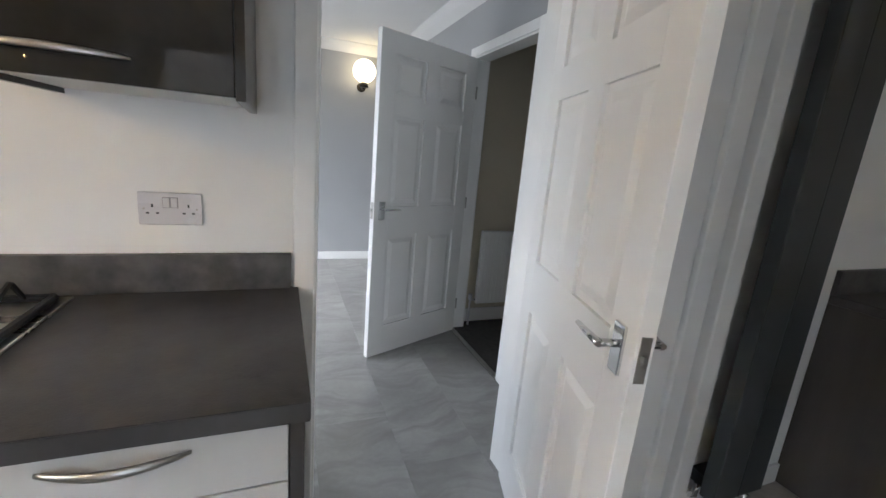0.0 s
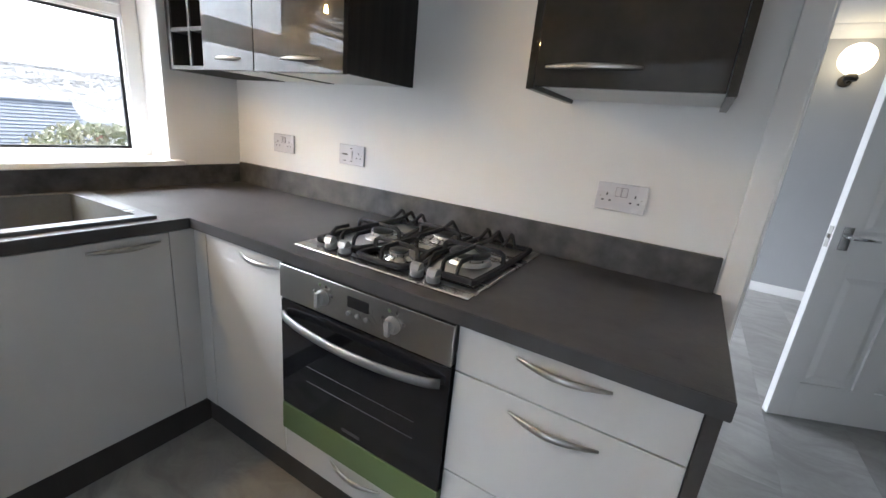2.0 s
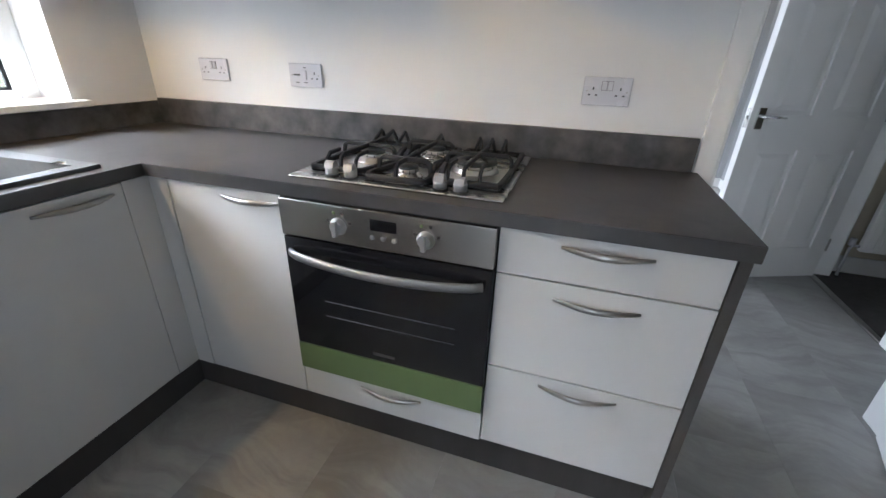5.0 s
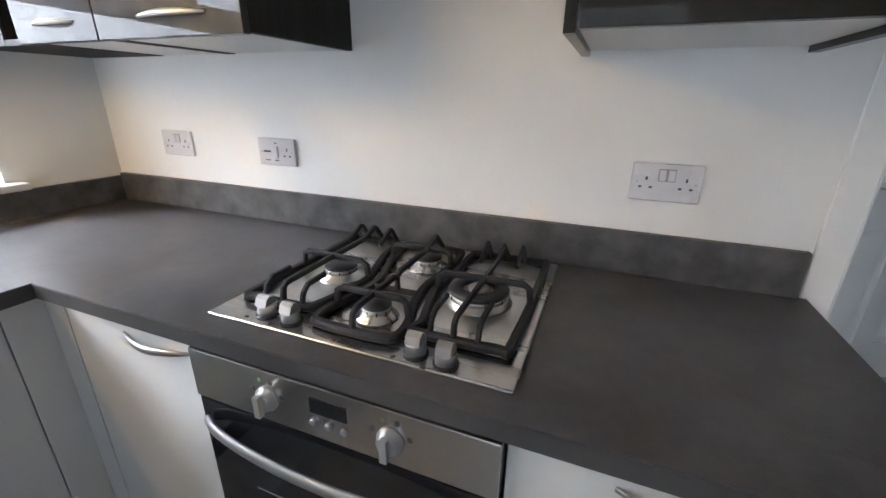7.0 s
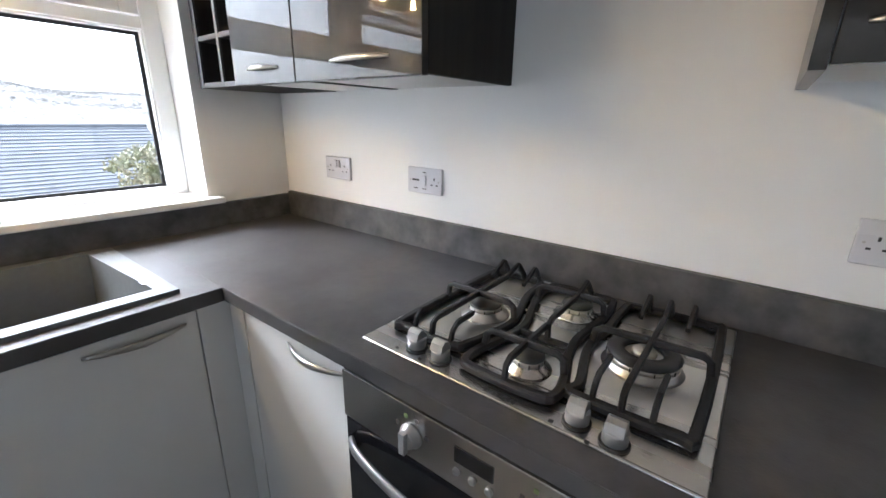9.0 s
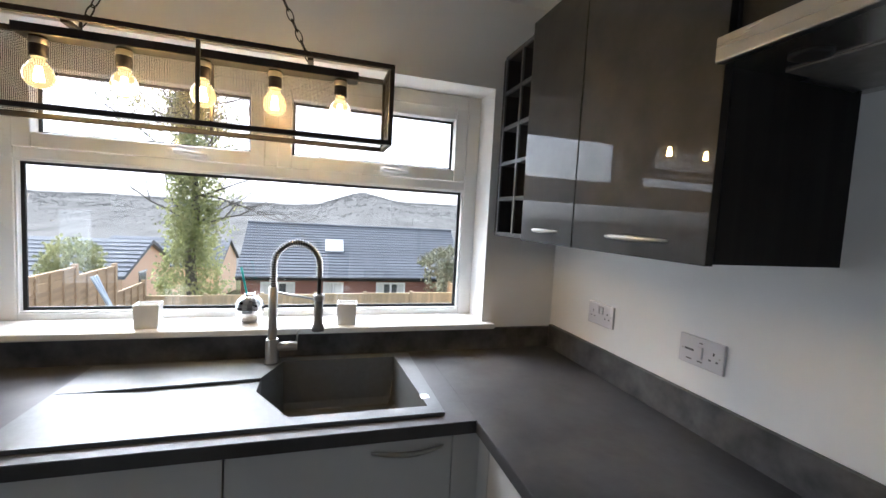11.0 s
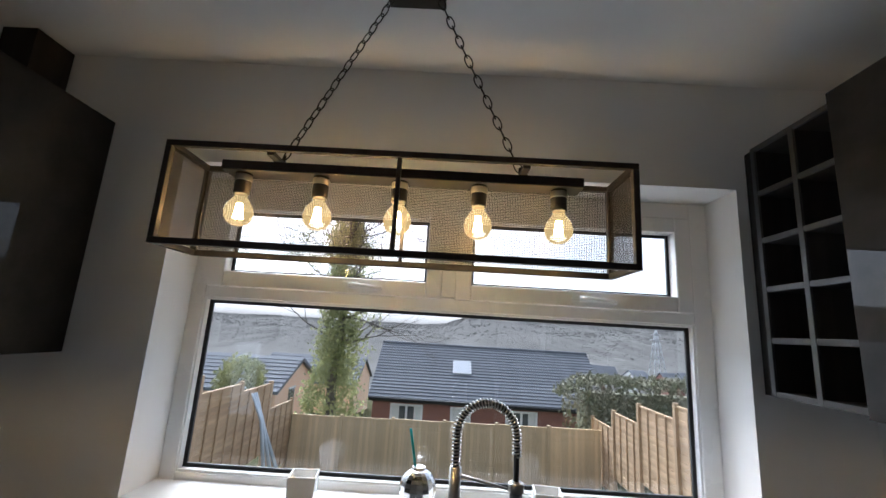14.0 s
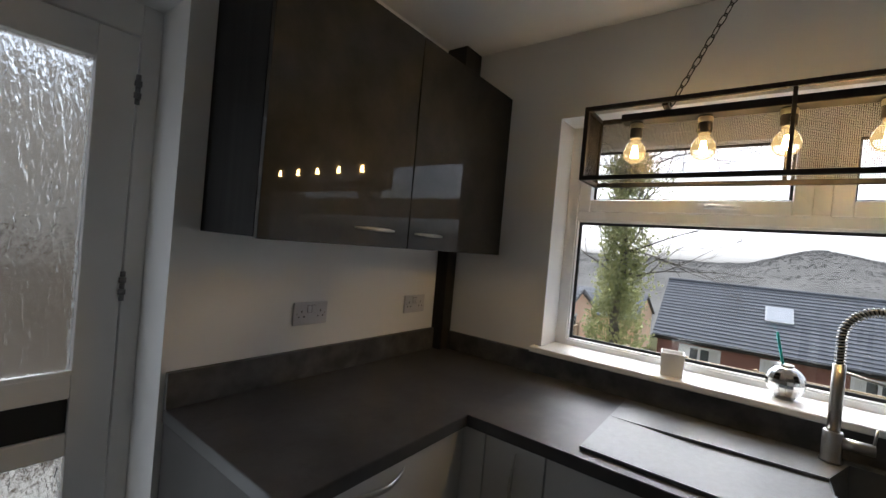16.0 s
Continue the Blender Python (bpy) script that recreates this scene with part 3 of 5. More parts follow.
worktop(B(XW + 0.001, 0.640, WB, 0.0182, YN - 0.001, WT), "dark slate laminate worktop with the hob", (-0.8, 0.95, WB),
        ((-1.5865, 0.6385, WB + 0.002, 0.0175, 0.6402, WT - 0.002), (0.0181, 0.6415, WB + 0.002, 0.0196, YN - 0.002, WT - 0.002)))
SX0, SX1, SY0, SY1 = -2.135, -1.672, 0.0, 0.525      # sink bowl cut-out
bm = bmesh.new()
gxs, gys = (XW + 0.001, SX0, SX1, -1.588), (-0.8903, SY0, SY1, 0.6398)
gv = {(i, k, z): bm.verts.new((gxs[i], gys[k], z)) for i in range(4) for k in range(4) for z in (WB, WT)}
for i in range(3):
    for k in range(3):
        if (i, k) != (1, 1):
            for z in (WB, WT):
                bm.faces.new([gv[p + (z,)] for p in ((i, k), (i + 1, k), (i + 1, k + 1), (i, k + 1))])
rim = [(0, 0), (1, 0), (2, 0), (3, 0), (3, 1), (3, 2), (3, 3), (2, 3), (1, 3), (0, 3), (0, 2), (0, 1)]
for loop in (rim, [(1, 1), (2, 1), (2, 2), (1, 2)]):
    for p, q in zip(loop, loop[1:] + loop[:1]):
        bm.faces.new([gv[p + (WB,)], gv[q + (WB,)], gv[q + (WT,)], gv[p + (WT,)]])
worktop(bm, "dark slate laminate worktop cut out for the sink", (-1.9, -0.1, WB), ((-1.5885, -0.886, WB + 0.002, -1.5868, 0.637, WT - 0.002),))
worktop(B(XW + 0.001, YS + 0.001, WB, -0.9345, -0.8905, WT), "dark slate laminate worktop by the back door", (-1.3, -1.2, WB), ((-1.5865, -0.8908, WB + 0.002, -0.936, -0.889, WT - 0.002), (-0.9346, YS + 0.002, WB + 0.002, -0.933, -0.892, WT - 0.002)))
UT = 1.016
solid("upstand", B(XW + 0.021, YN - 0.020, WT, -0.001, YN - 0.001, UT, 0.0015), M_UPST, "dark slate upstand behind the hob", "upstand", "upstands")
solid("upstand", B(XW + 0.001, -1.439, WT, XW + 0.020, YN - 0.001, UT - 0.012, 0.0015), M_UPST, "dark slate upstand below the window", "upstand", "upstands")
solid("upstand", B(-2.154, YS + 0.001, WT, -0.933, YS + 0.020, UT, 0.0015), M_UPST, "dark slate upstand by the back door", "upstand", "upstands")
pb = thing("pipe_boxing", (-2.19, -1.475, WT), "dark boxed-in corner from worktop to ceiling", "boxing")
part("lower_casing", B(XW + 0.001, YS + 0.001, WT, -2.155, -1.440, 1.426, 0.001), M_DARKSIDE, pb)
part("upper_casing", B(XW + 0.001, YS + 0.001, 2.189, -2.095, -1.392, CEIL - 0.001, 0.001), M_DARKSIDE, pb)

# ---- oven ----
ov = thing("built_in_oven", (-0.81, 0.95, 0.26), "stainless steel built-in oven with a black glass door", "oven")
X0, X1 = -1.1155, -0.5085
part("body", B(X0 + 0.01, 0.668, 0.279, X1 - 0.01, 1.22, 0.866), M_BLACK, ov)
fas = part("fascia", B(X0, 0.640, 0.757, X1, 0.667, 0.866, 0.003), M_STEEL, ov, "brushed steel control panel")
dr = part("oven_door", B(X0, 0.644, 0.380, X1, 0.667, 0.751, 0.003), M_OVENGLASS, ov, "black glass oven door")
part("film_strip", B(X0, 0.6425, 0.278, X1, 0.667, 0.378, 0.002), M_GREENFILM, ov, "green protective film on the lower trim")
# bars lie on the door's face; dull colour imitates the dark oven inside
for z in (0.505, 0.557):
    part("rack_bar", tube(bmesh.new(), [(-1.0, 0.6428, z), (-0.60, 0.6432, z)], 0.0012, 6), M_RACK, dr, "faint bar on the glass, standing in for the rack inside")
part("badge", B(-0.85, 0.6433, 0.399, -0.78, 0.6440, 0.410), M_PLINTH, dr)
pts = [(X0 + 0.022 + (X1 - X0 - 0.044) * k / 24, 0.640 - 0.036 * (1 - (2 * k / 24 - 1) ** 2) ** 0.6 - 0.004, 0.706 - 0.010 * math.sin(math.pi * k / 24)) for k in range(25)]
bm = bmesh.new()
tube(bm, pts, 0.0072, 12, flat=1.9)
part("oven_handle", bm, M_SATIN, dr, "long bowed steel door handle")
dsp = part("display", B(-0.838, 0.6385, 0.811, -0.764, 0.641, 0.842, 0.001), M_OVENGLASS, fas, "dark clock display")
for x in (-0.832, -0.801, -0.770):
    part("button", lathe(bmesh.new(), [(0.0068, 0), (0.0068, 0.004), (0.005, 0.006)], (x, 0.640, 0.793), "y", 16), M_SATIN, fas)
for x in (-0.931, -0.684):
    bm = bmesh.new()
    lathe(bm, [(0.024, 0), (0.024, 0.004), (0.0195, 0.008), (0.0185, 0.015), (0.017, 0.017)], (x, 0.640, 0.808), "y", 28)
    prism(bm, [(x - 0.006, 0.808 - 0.022), (x + 0.006, 0.808 - 0.022), (x + 0.006, 0.808 + 0.020), (x - 0.006, 0.808 + 0.020)], 0.6235, 0.613, "y")
    part("knob", bm, M_KNOB, fas, "satin oven knob with a raised grip")
    for k, (ax, az) in enumerate(((-0.032, 0.012), (-0.012, 0.036), (0.012, 0.036), (0.034, 0.012))):
        part("symbol", B(x + ax - 0.004, 0.6393, 0.808 + az - 0.004, x + ax + 0.004, 0.6401, 0.808 + az + 0.004), M_GREENFILM if k == 1 else M_PLINTH, fas)
part("vent_gap", B(X0, 0.650, 0.867, X1, 0.668, 0.871), M_BLACK, ov)

# ---- gas hob ----
hob = thing("gas_hob", (-0.81, 0.95, WT), "stainless steel gas hob with black iron grates", "hob")
HX0, HX1, HY0, HY1, HZ = -1.110, -0.508, 0.690, 1.214, 0.918
bm = bmesh.new()
box(bm, HX0, HY0, WT, HX1, HY1, HZ, 0.004, 3)
part("hob_plate", bm, M_STEEL, hob, "brushed stainless steel plate")
bm = bmesh.new()
box(bm, HX0 + 0.055, 0.765, HZ - 0.002, HX1 - 0.025, HY1 - 0.03, HZ + 0.0015, 0.0012)
part("pan_area", bm, M_STEEL, hob)


def burner(x, y, r, triple=False):
    w = 1.18 if triple else 1.55
    bm = lathe(bmesh.new(), [(r * w, 0), (r * (w - 0.08), 0.004), (r * 1.06, 0.011), (r * 1.02, 0.014), (r * 0.9, 0.014)], (x, y, HZ + 0.001), "z", 36)
    b = part("burner", bm, M_STEEL, hob, "flared steel burner cup")
    part("burner_ring", lathe(bmesh.new(), [(r * 0.95, 0.013), (r * 1.02, 0.015), (r * 1.02, 0.022), (r * 0.95, 0.024)], (x, y, HZ + 0.001), "z", 36), M_ALU, b, "cast aluminium burner ring")
    for k in range(10):
        t = 2 * math.pi * (k + 0.3) / 10
        cx, cy = x + r * 1.03 * math.cos(t), y + r * 1.03 * math.sin(t)
        part("flame_port", B(cx - 0.0011, cy - 0.0011, HZ + 0.016, cx + 0.0011, cy + 0.0011, HZ + 0.0225), M_BLACKENAMEL, b)
    if triple:
        bm = bmesh.new()
        prof = [(r * 0.55, 0.024), (r * 1.02, 0.024), (r * 1.05, 0.029), (r * 0.98, 0.035), (r * 0.60, 0.035), (r * 0.53, 0.029)]
        rings = [[bm.verts.new((x + a * math.cos(2 * math.pi * k / 36), y + a * math.sin(2 * math.pi * k / 36), HZ + h)) for k in range(36)] for a, h in prof]
        for i in range(6):
            for k in range(36):
                f = bm.faces.new((rings[i][k], rings[i][(k + 1) % 36], rings[(i + 1) % 6][(k + 1) % 36], rings[(i + 1) % 6][k]))
                f.smooth = True
        part("burner_cap", bm, M_BLACKENAMEL, b, "black enamel ring cap")
        part("burner_cap", lathe(bmesh.new(), [(r * 0.34, 0.020), (r * 0.36, 0.030), (r * 0.28, 0.036), (0.004, 0.037)], (x, y, HZ), "z", 28), M_ALU, b)
    else:
        part("burner_cap", lathe(bmesh.new(), [(r * 1.0, 0.0245), (r * 1.04, 0.027), (r * 0.96, 0.032), (0.004, 0.034)], (x, y, HZ), "z", 32), M_BLACKENAMEL, b, "black enamel cap")


burner(-0.970, 0.936, 0.036)
burner(-0.806, 1.064, 0.033)
burner(-0.797, 0.802, 0.028)
burner(-0.638, 0.940, 0.060, True)


def cast(bm, pts, w, h, closed=False):
    """A cast bar of chamfered section, w and h its half width and half height, along points."""
    pts = [Vector(p) for p in pts]
    n = len(pts)
    shape = ((w, -0.5 * h), (w, 0.45 * h), (0.62 * w, h), (-0.62 * w, h), (-w, 0.45 * h), (-w, -0.5 * h), (-0.7 * w, -h), (0.7 * w, -h))
    rings, side = [], None
    for i, p in enumerate(pts):
        a = pts[(i - 1) % n] if closed or i else p
        b = pts[(i + 1) % n] if closed or i < n - 1 else p
        d = (b - a).normalized()
        flat = Vector((d.y, -d.x, 0))
        if flat.length > 0.15:
            side = flat.normalized()
        elif side is None:
            q = pts[-1] - pts[0]
            side = Vector((q.y, -q.x, 0)).normalized()
        up = side.cross(d).normalized()
        rings.append([bm.verts.new(p + side * u + up * v) for u, v in shape])
    for i in range(n if closed else n - 1):
        A, C = rings[i], rings[(i + 1) % n]
        for k in range(8):
            bm.faces.new((A[k], A[(k + 1) % 8], C[(k + 1) % 8], C[k]))
    if not closed:
        bm.faces.new(rings[0][::-1])
        bm.faces.new(rings[-1])
    return bm


def eased(outline, z, steps=4):
    """A closed outline rounded through its own points."""
    pts, n = [], len(outline)
    for i in range(n):
        p0, p1, p2, p3 = [Vector(outline[(i + k) % n]) for k in (-1, 0, 1, 2)]
        for k in range(steps):
            t = k / steps
            q = 0.5 * (2 * p1 + (p2 - p0) * t + (2 * p0 - 5 * p1 + 4 * p2 - p3) * t * t + (3 * p1 - p0 - 3 * p2 + p3) * t ** 3)
            pts.append((q.x, q.y, z))
    return pts


ZB, ZT = 0.928, 0.966


def bridge(bm, ax, ay, bx, by, peak=0.0):
    """A bar over a burner on bent legs; peak: how far before its far end it rises to a fin."""
    a, b = Vector((ax, ay, 0)), Vector((bx, by, 0))
    d = (b - a).normalized()
    def at(p, u, z):
        return (p.x + d.x * u, p.y + d.y * u, z)
    pts = [at(a, 0, ZB), at(a, 0.004, ZT - 0.008), at(a, 0.016, ZT)]
    if peak:
        pts += [at(b, -peak - 0.055, ZT), at(b, -peak, ZT + 0.016), at(b, -peak + 0.008, ZT + 0.010), at(b, -0.008, ZB + 0.010), at(b, 0, ZB)]
    else:
        pts += [at(b, -0.016, ZT), at(b, -0.004, ZT - 0.008), at(b, 0, ZB)]
    cast(bm, pts, 0.0050, 0.0062)


def finger(bm, ax, ay, bx, by, peak=False):
    """A bar that ends in the air."""
    a, v = Vector((ax, ay, 0)), Vector((bx - ax, by - ay, 0))
    rise = ((0, ZB), (0.10, ZB + 0.012), (0.36, ZT + 0.010), (0.44, ZT + 0.015), (1.0, ZT - 0.012)) if peak else ((0, ZB), (0.10, ZT - 0.012), (0.30, ZT), (1.0, ZT))
    cast(bm, [(a.x + v.x * u, a.y + v.y * u, z) for u, z in rise], 0.0045, 0.0055)


def grate(outline, feet, label):
    bm = cast(bmesh.new(), eased(outline, ZB), 0.0088, 0.0075, True)
    for x, y in feet:
        tube(bm, [(x, y, HZ), (x, y, ZB)], 0.0065, 8)
    return bm, label


bm, label = grate([(-1.052, 0.764), (-1.078, 0.790), (-1.078, 1.145), (-1.058, 1.170), (-0.955, 1.170), (-0.936, 1.148), (-0.930, 1.070), (-0.910, 0.995), (-0.892, 0.925), (-0.898, 0.860), (-0.916, 0.790), (-0.937, 0.764)],
                  ((-1.06, 0.773), (-0.93, 0.773), (-1.06, 1.163), (-0.945, 1.163)), "black cast-iron pan support")
bridge(bm, -1.078, 0.940, -0.893, 0.930)
bridge(bm, -0.987, 0.764, -0.987, 1.170, 0.050)
for dx in (-0.045, 0.045):
    finger(bm, -0.987 + dx, 0.764, -0.987 + dx, 0.840)
    finger(bm, -0.987 + dx, 1.170, -0.987 + dx, 1.065, True)
part("grate", bm, M_IRON, hob, label)
bm, label = grate([(-0.712, 0.772), (-0.703, 0.800), (-0.722, 0.880), (-0.732, 0.945), (-0.724, 1.020), (-0.722, 1.145), (-0.703, 1.176), (-0.556, 1.178), (-0.534, 1.150), (-0.534, 0.800), (-0.556, 0.770), (-0.690, 0.766)],
                  ((-0.69, 0.774), (-0.55, 0.78), (-0.71, 1.165), (-0.55, 1.17)), "black cast-iron pan support")
bridge(bm, -0.731, 0.945, -0.534, 0.955)
bridge(bm, -0.630, 0.768, -0.630, 1.177, 0.058)
for dx in (-0.043, 0.043):
    finger(bm, -0.630 + dx, 0.768, -0.630 + dx, 0.850)
    finger(bm, -0.630 + dx, 1.177, -0.630 + dx, 1.065, True)
part("grate", bm, M_IRON, hob, label)
bm, label = grate([(-0.868, 0.727), (-0.890, 0.745), (-0.889, 0.790), (-0.872, 0.860), (-0.866, 0.925), (-0.886, 1.000), (-0.905, 1.070), (-0.910, 1.145), (-0.890, 1.172), (-0.770, 1.172), (-0.750, 1.148), (-0.746, 1.070), (-0.752, 1.000), (-0.758, 0.935), (-0.748, 0.865), (-0.728, 0.800), (-0.722, 0.750), (-0.745, 0.727)],
                  ((-0.87, 0.733), (-0.74, 0.733), (-0.89, 1.160), (-0.765, 1.165)), "black cast-iron pan support with a waist")
bridge(bm, -0.888, 0.803, -0.730, 0.803)
bridge(bm, -0.803, 0.727, -0.803, 0.900)
bridge(bm, -0.905, 1.068, -0.746, 1.068)
bridge(bm, -0.806, 0.900, -0.806, 1.172, 0.055)
cast(bm, [(-0.868, 0.900, ZB), (-0.81, 0.900, ZB), (-0.756, 0.900, ZB)], 0.006, 0.006)
part("grate", bm, M_IRON, hob, label)
for x, y in ((-0.994, 0.728), (-0.934, 0.724), (-0.678, 0.722), (-0.622, 0.714)):
    bm = lathe(bmesh.new(), [(0.0178, 0.004), (0.0178, 0.020), (0.0172, 0.024)], (x, y, HZ), "z", 24)
    prism(bm, [(y - 0.0165, HZ + 0.0235), (y + 0.0150, HZ + 0.0235), (y + 0.0060, HZ + 0.039), (y - 0.0030, HZ + 0.042), (y - 0.0110, HZ + 0.037)], x - 0.0130, x + 0.0130, "x")
    k = part("knob", bm, M_KNOB, hob, "silver hob knob with a squared grip")
    part("knob_ring", lathe(bmesh.new(), [(0.0215, 0), (0.0215, 0.003), (0.018, 0.004)], (x, y, HZ), "z", 24), M_BLACK, k)
    part("symbol", B(x - 0.034, y - 0.026, HZ, x - 0.027, y - 0.019, HZ + 0.0005), M_PLINTH, hob)
for k in range(7):                       # maker's mark as plain bars
    x = -0.826 + 0.0085 * k
    part("mark", prism(bmesh.new(), [(x, 0.697), (x + 0.0055, 0.697), (x + 0.0065, 0.708), (x + 0.001, 0.708)], HZ, HZ + 0.0006), M_BLACK, hob)

# ---- wall cabinets ----
CZ0, CZ1, CY = 1.428, 2.187, 0.908


def wall_cabinet(x0, x1, wall_y, face_y, handle, label, side_drop=0.0, hz=1.466, z0=CZ0, flush=0.0, group="wall cabinets"):
    """A wall cabinet with one gloss door; face_y is its carcass front, handle its span along x."""
    s = 1 if face_y > wall_y else -1
    c = thing("wall_cabinet", ((x0 + x1) / 2, wall_y, z0), label, "cabinet", group)
    part("body", B(x0 + 0.018, wall_y - 0 + s * 0.002, z0 + 0.002, x1 - 0.018, face_y, CZ1 - 0.002), M_CARCASS, c, "white underside and inside")
    for a, b in ((x0 + 0.0005, x0 + 0.0178), (x1 - 0.0178, x1 - 0.0005)):
        part("side_panel", B(a, wall_y + s * 0.001, z0 - side_drop, b, face_y + s * (0.0215 if flush else 0.0005), CZ1), M_GLOSSDARK if flush else M_DARKSIDE, c)
    d = part("door", B(x0 + 0.0015 + flush, face_y + s * 0.002, z0 - 0.004, x1 - 0.0015 - flush, face_y + s * 0.021, CZ1, 0.0015), M_GLOSSDARK, c, "dark gloss door with mirror-like reflections")
    part("handle", bow(bmesh.new(), (handle[0], face_y + s * 0.021, hz), (handle[1], face_y + s * 0.021, hz), (0, s, 0), 0.022, 0.0031), M_NICKEL, d, "satin nickel bow handle")
    return c


wall_cabinet(-1.873, -1.556, YN, CY, (-1.79, -1.63), "dark gloss wall cabinet beside the wine rack")
wall_cabinet(-1.555, -1.117, YN, CY, (-1.41, -1.21), "dark gloss wall cabinet next to the extractor")
wall_cabinet(-0.517, -0.088, YN, CY, (-0.475, -0.265), "dark gloss wall cabinet at the end of the hob wall", 0.010, 1.452, 1.413, 0.018)
wall_cabinet(-1.555, -0.993, YS, -1.208, (-1.483, -1.305), "dark gloss wall cabinet by the back door", 0.0, 1.481)
wall_cabinet(-2.228, -1.5565, YS, -1.208, (-1.757, -1.588), "dark gloss wall cabinet in the window corner", 0.0, 1.481)

wr = thing("wine_rack", (-2.03, YN, CZ0), "built-in wine rack of ten open pigeonholes", "wine rack")
RX0, RX1, RY0, RY1 = -2.185, -1.875, 0.930, YN - 0.001
part("back_panel", B(RX0, RY1 - 0.01, CZ0, RX1, RY1, CZ1), M_BLACK, wr)
for k in range(3):
    x = RX0 + (RX1 - RX0 - 0.016) * k / 2
    u = part("upright", B(x, RY0 + 0.004, CZ0, x + 0.016, RY1 - 0.011, CZ1), M_DARKSIDE, wr)
    part("edging", B(x, RY0 - 0.004, CZ0, x + 0.016, RY0 + 0.0035, CZ1, 0.001), M_EDGE, u, "grey edging strip")
for k in range(6):
    z = CZ0 + (CZ1 - CZ0 - 0.016) * k / 5
    u = part("shelf", B(RX0 + 0.0165, RY0 + 0.005, z, RX1 - 0.0165, RY1 - 0.0115, z + 0.016), M_DARKSIDE, wr)
    for a, b in ((RX0 + 0.0165, (RX0 + RX1) / 2 - 0.0085), ((RX0 + RX1) / 2 + 0.0085, RX1 - 0.0165)):
        part("edging", B(a, RY0 - 0.0035, z, b, RY0 + 0.0045, z + 0.016, 0.001), M_EDGE, u, "grey edging strip")
solid("filler_panel", B(XW + 0.001, RY0 + 0.01, CZ0, RX0 - 0.001, RY1, CZ1), M_DARKSIDE, "dark filler between wine rack and window wall", "filler panel")

# ---- extractor ----
ex = thing("extractor_hood", (-0.82, YN, 1.79), "steel extractor hood between the wall cabinets", "extractor hood")
part("body", B(-1.114, 0.855, 1.79, -0.520, YN - 0.002, 1.835, 0.003), M_STEEL, ex)
part("cover", B(-1.114, CY + 0.02, 1.836, -0.520, YN - 0.002, CZ1), M_DARKSIDE, ex)
part("cover_door", B(-1.113, CY, 1.84, -0.521, CY + 0.019, CZ1, 0.0015), M_GLOSSDARK, ex)
for x in (-1.02, -0.62):
    part("spot", lathe(bmesh.new(), [(0.03, 0), (0.03, -0.004), (0.022, -0.005)], (x, 0.95, 1.79), "z", 24), M_BLACK, ex)
for k in range(2):
    f = part("filter", B(-1.085 + 0.28 * k, 0.99, 1.786, -0.825 + 0.28 * k, 1.21, 1.7895), M_ALU, ex)

# ---- sink and tap ----
sk = thing("sink", (-1.9, 0.0, WT), "pale grey granite inset sink with drainer", "sink")
KX0, KX1, KY0, KY1, KZ = -2.168, -1.633, -0.542, 0.556, 0.921
bowl = [(-2.128, 0.070), (-2.128, 0.490), (-1.680, 0.515), (-1.680, 0.118), (-1.868, 0.012), (-1.975, 0.012)]
bm = bmesh.new()
prism(bm, [(KX0, KY0), (KX0, KY1), (bowl[1][0], KY1), bowl[1], bowl[0], bowl[5], (-1.942, -0.46), (-1.938, KY0)], WT, KZ)
prism(bm, [(bowl[1][0], KY1), (KX1, KY1), (KX1, KY0), (-1.938, KY0), (-1.934, -0.46), bowl[4], bowl[3], bowl[2], bowl[1]], WT, KZ)
box(bm, -1.980, -0.47, WT - 0.03, -1.860, 0.014, WT + 0.001)
part("drainer", bm, M_SINK, sk)
bm = bmesh.new()
for ring_z, s in ((KZ - 0.001, 1.0),):
    c0 = Vector((sum(p[0] for p in bowl) / 6, sum(p[1] for p in bowl) / 6))
    levels = [(KZ - 0.001, 1.0), (KZ - 0.16, 0.97), (KZ - 0.185, 0.93), (KZ - 0.19, 0.88)]
    loops = [[bm.verts.new((c0.x + (x - c0.x) * k, c0.y + (y - c0.y) * k, z)) for x, y in bowl] for z, k in levels]
    for A, C in zip(loops, loops[1:]):
        for k in range(6):
            bm.faces.new((A[k], A[(k + 1) % 6], C[(k + 1) % 6], C[k]))
    bm.faces.new(loops[-1])
part("bowl", bm, M_SINK, sk)
part("waste", lathe(bmesh.new(), [(0.045, 0), (0.043, 0.003), (0.03, 0.001)], (-1.90, 0.28, KZ - 0.19), "z", 28), M_CHROME, sk, "chrome sink waste")
part("overflow", B(-1.76, 0.508, KZ - 0.0005, -1.73, 0.535, KZ + 0.001), M_CHROME, sk, "small chrome overflow slot")

tp = thing("kitchen_tap", (-2.125, 0.030, KZ), "brushed steel spring-neck kitchen tap", "tap")
TX, TY = -2.125, 0.030
part("base", lathe(bmesh.new(), [(0.027, 0), (0.027, 0.006), (0.0235, 0.009), (0.0235, 0.085), (0.021, 0.090)], (TX, TY, KZ), "z", 28), M_NICKEL, tp)
part("stem", tube(bmesh.new(), [(TX, TY, KZ + 0.09), (TX, TY, 1.205)], 0.0155, 20), M_NICKEL, tp)
arc = [Vector((TX, TY, 1.205)), Vector((TX, TY, 1.24)), Vector((TX, TY, 1.28))]
R = 0.0805
for k in range(1, 24):
    t = math.pi * k / 24
    arc.append(Vector((TX, TY + R - R * math.cos(t), 1.285 + 0.085 * math.sin(t))))
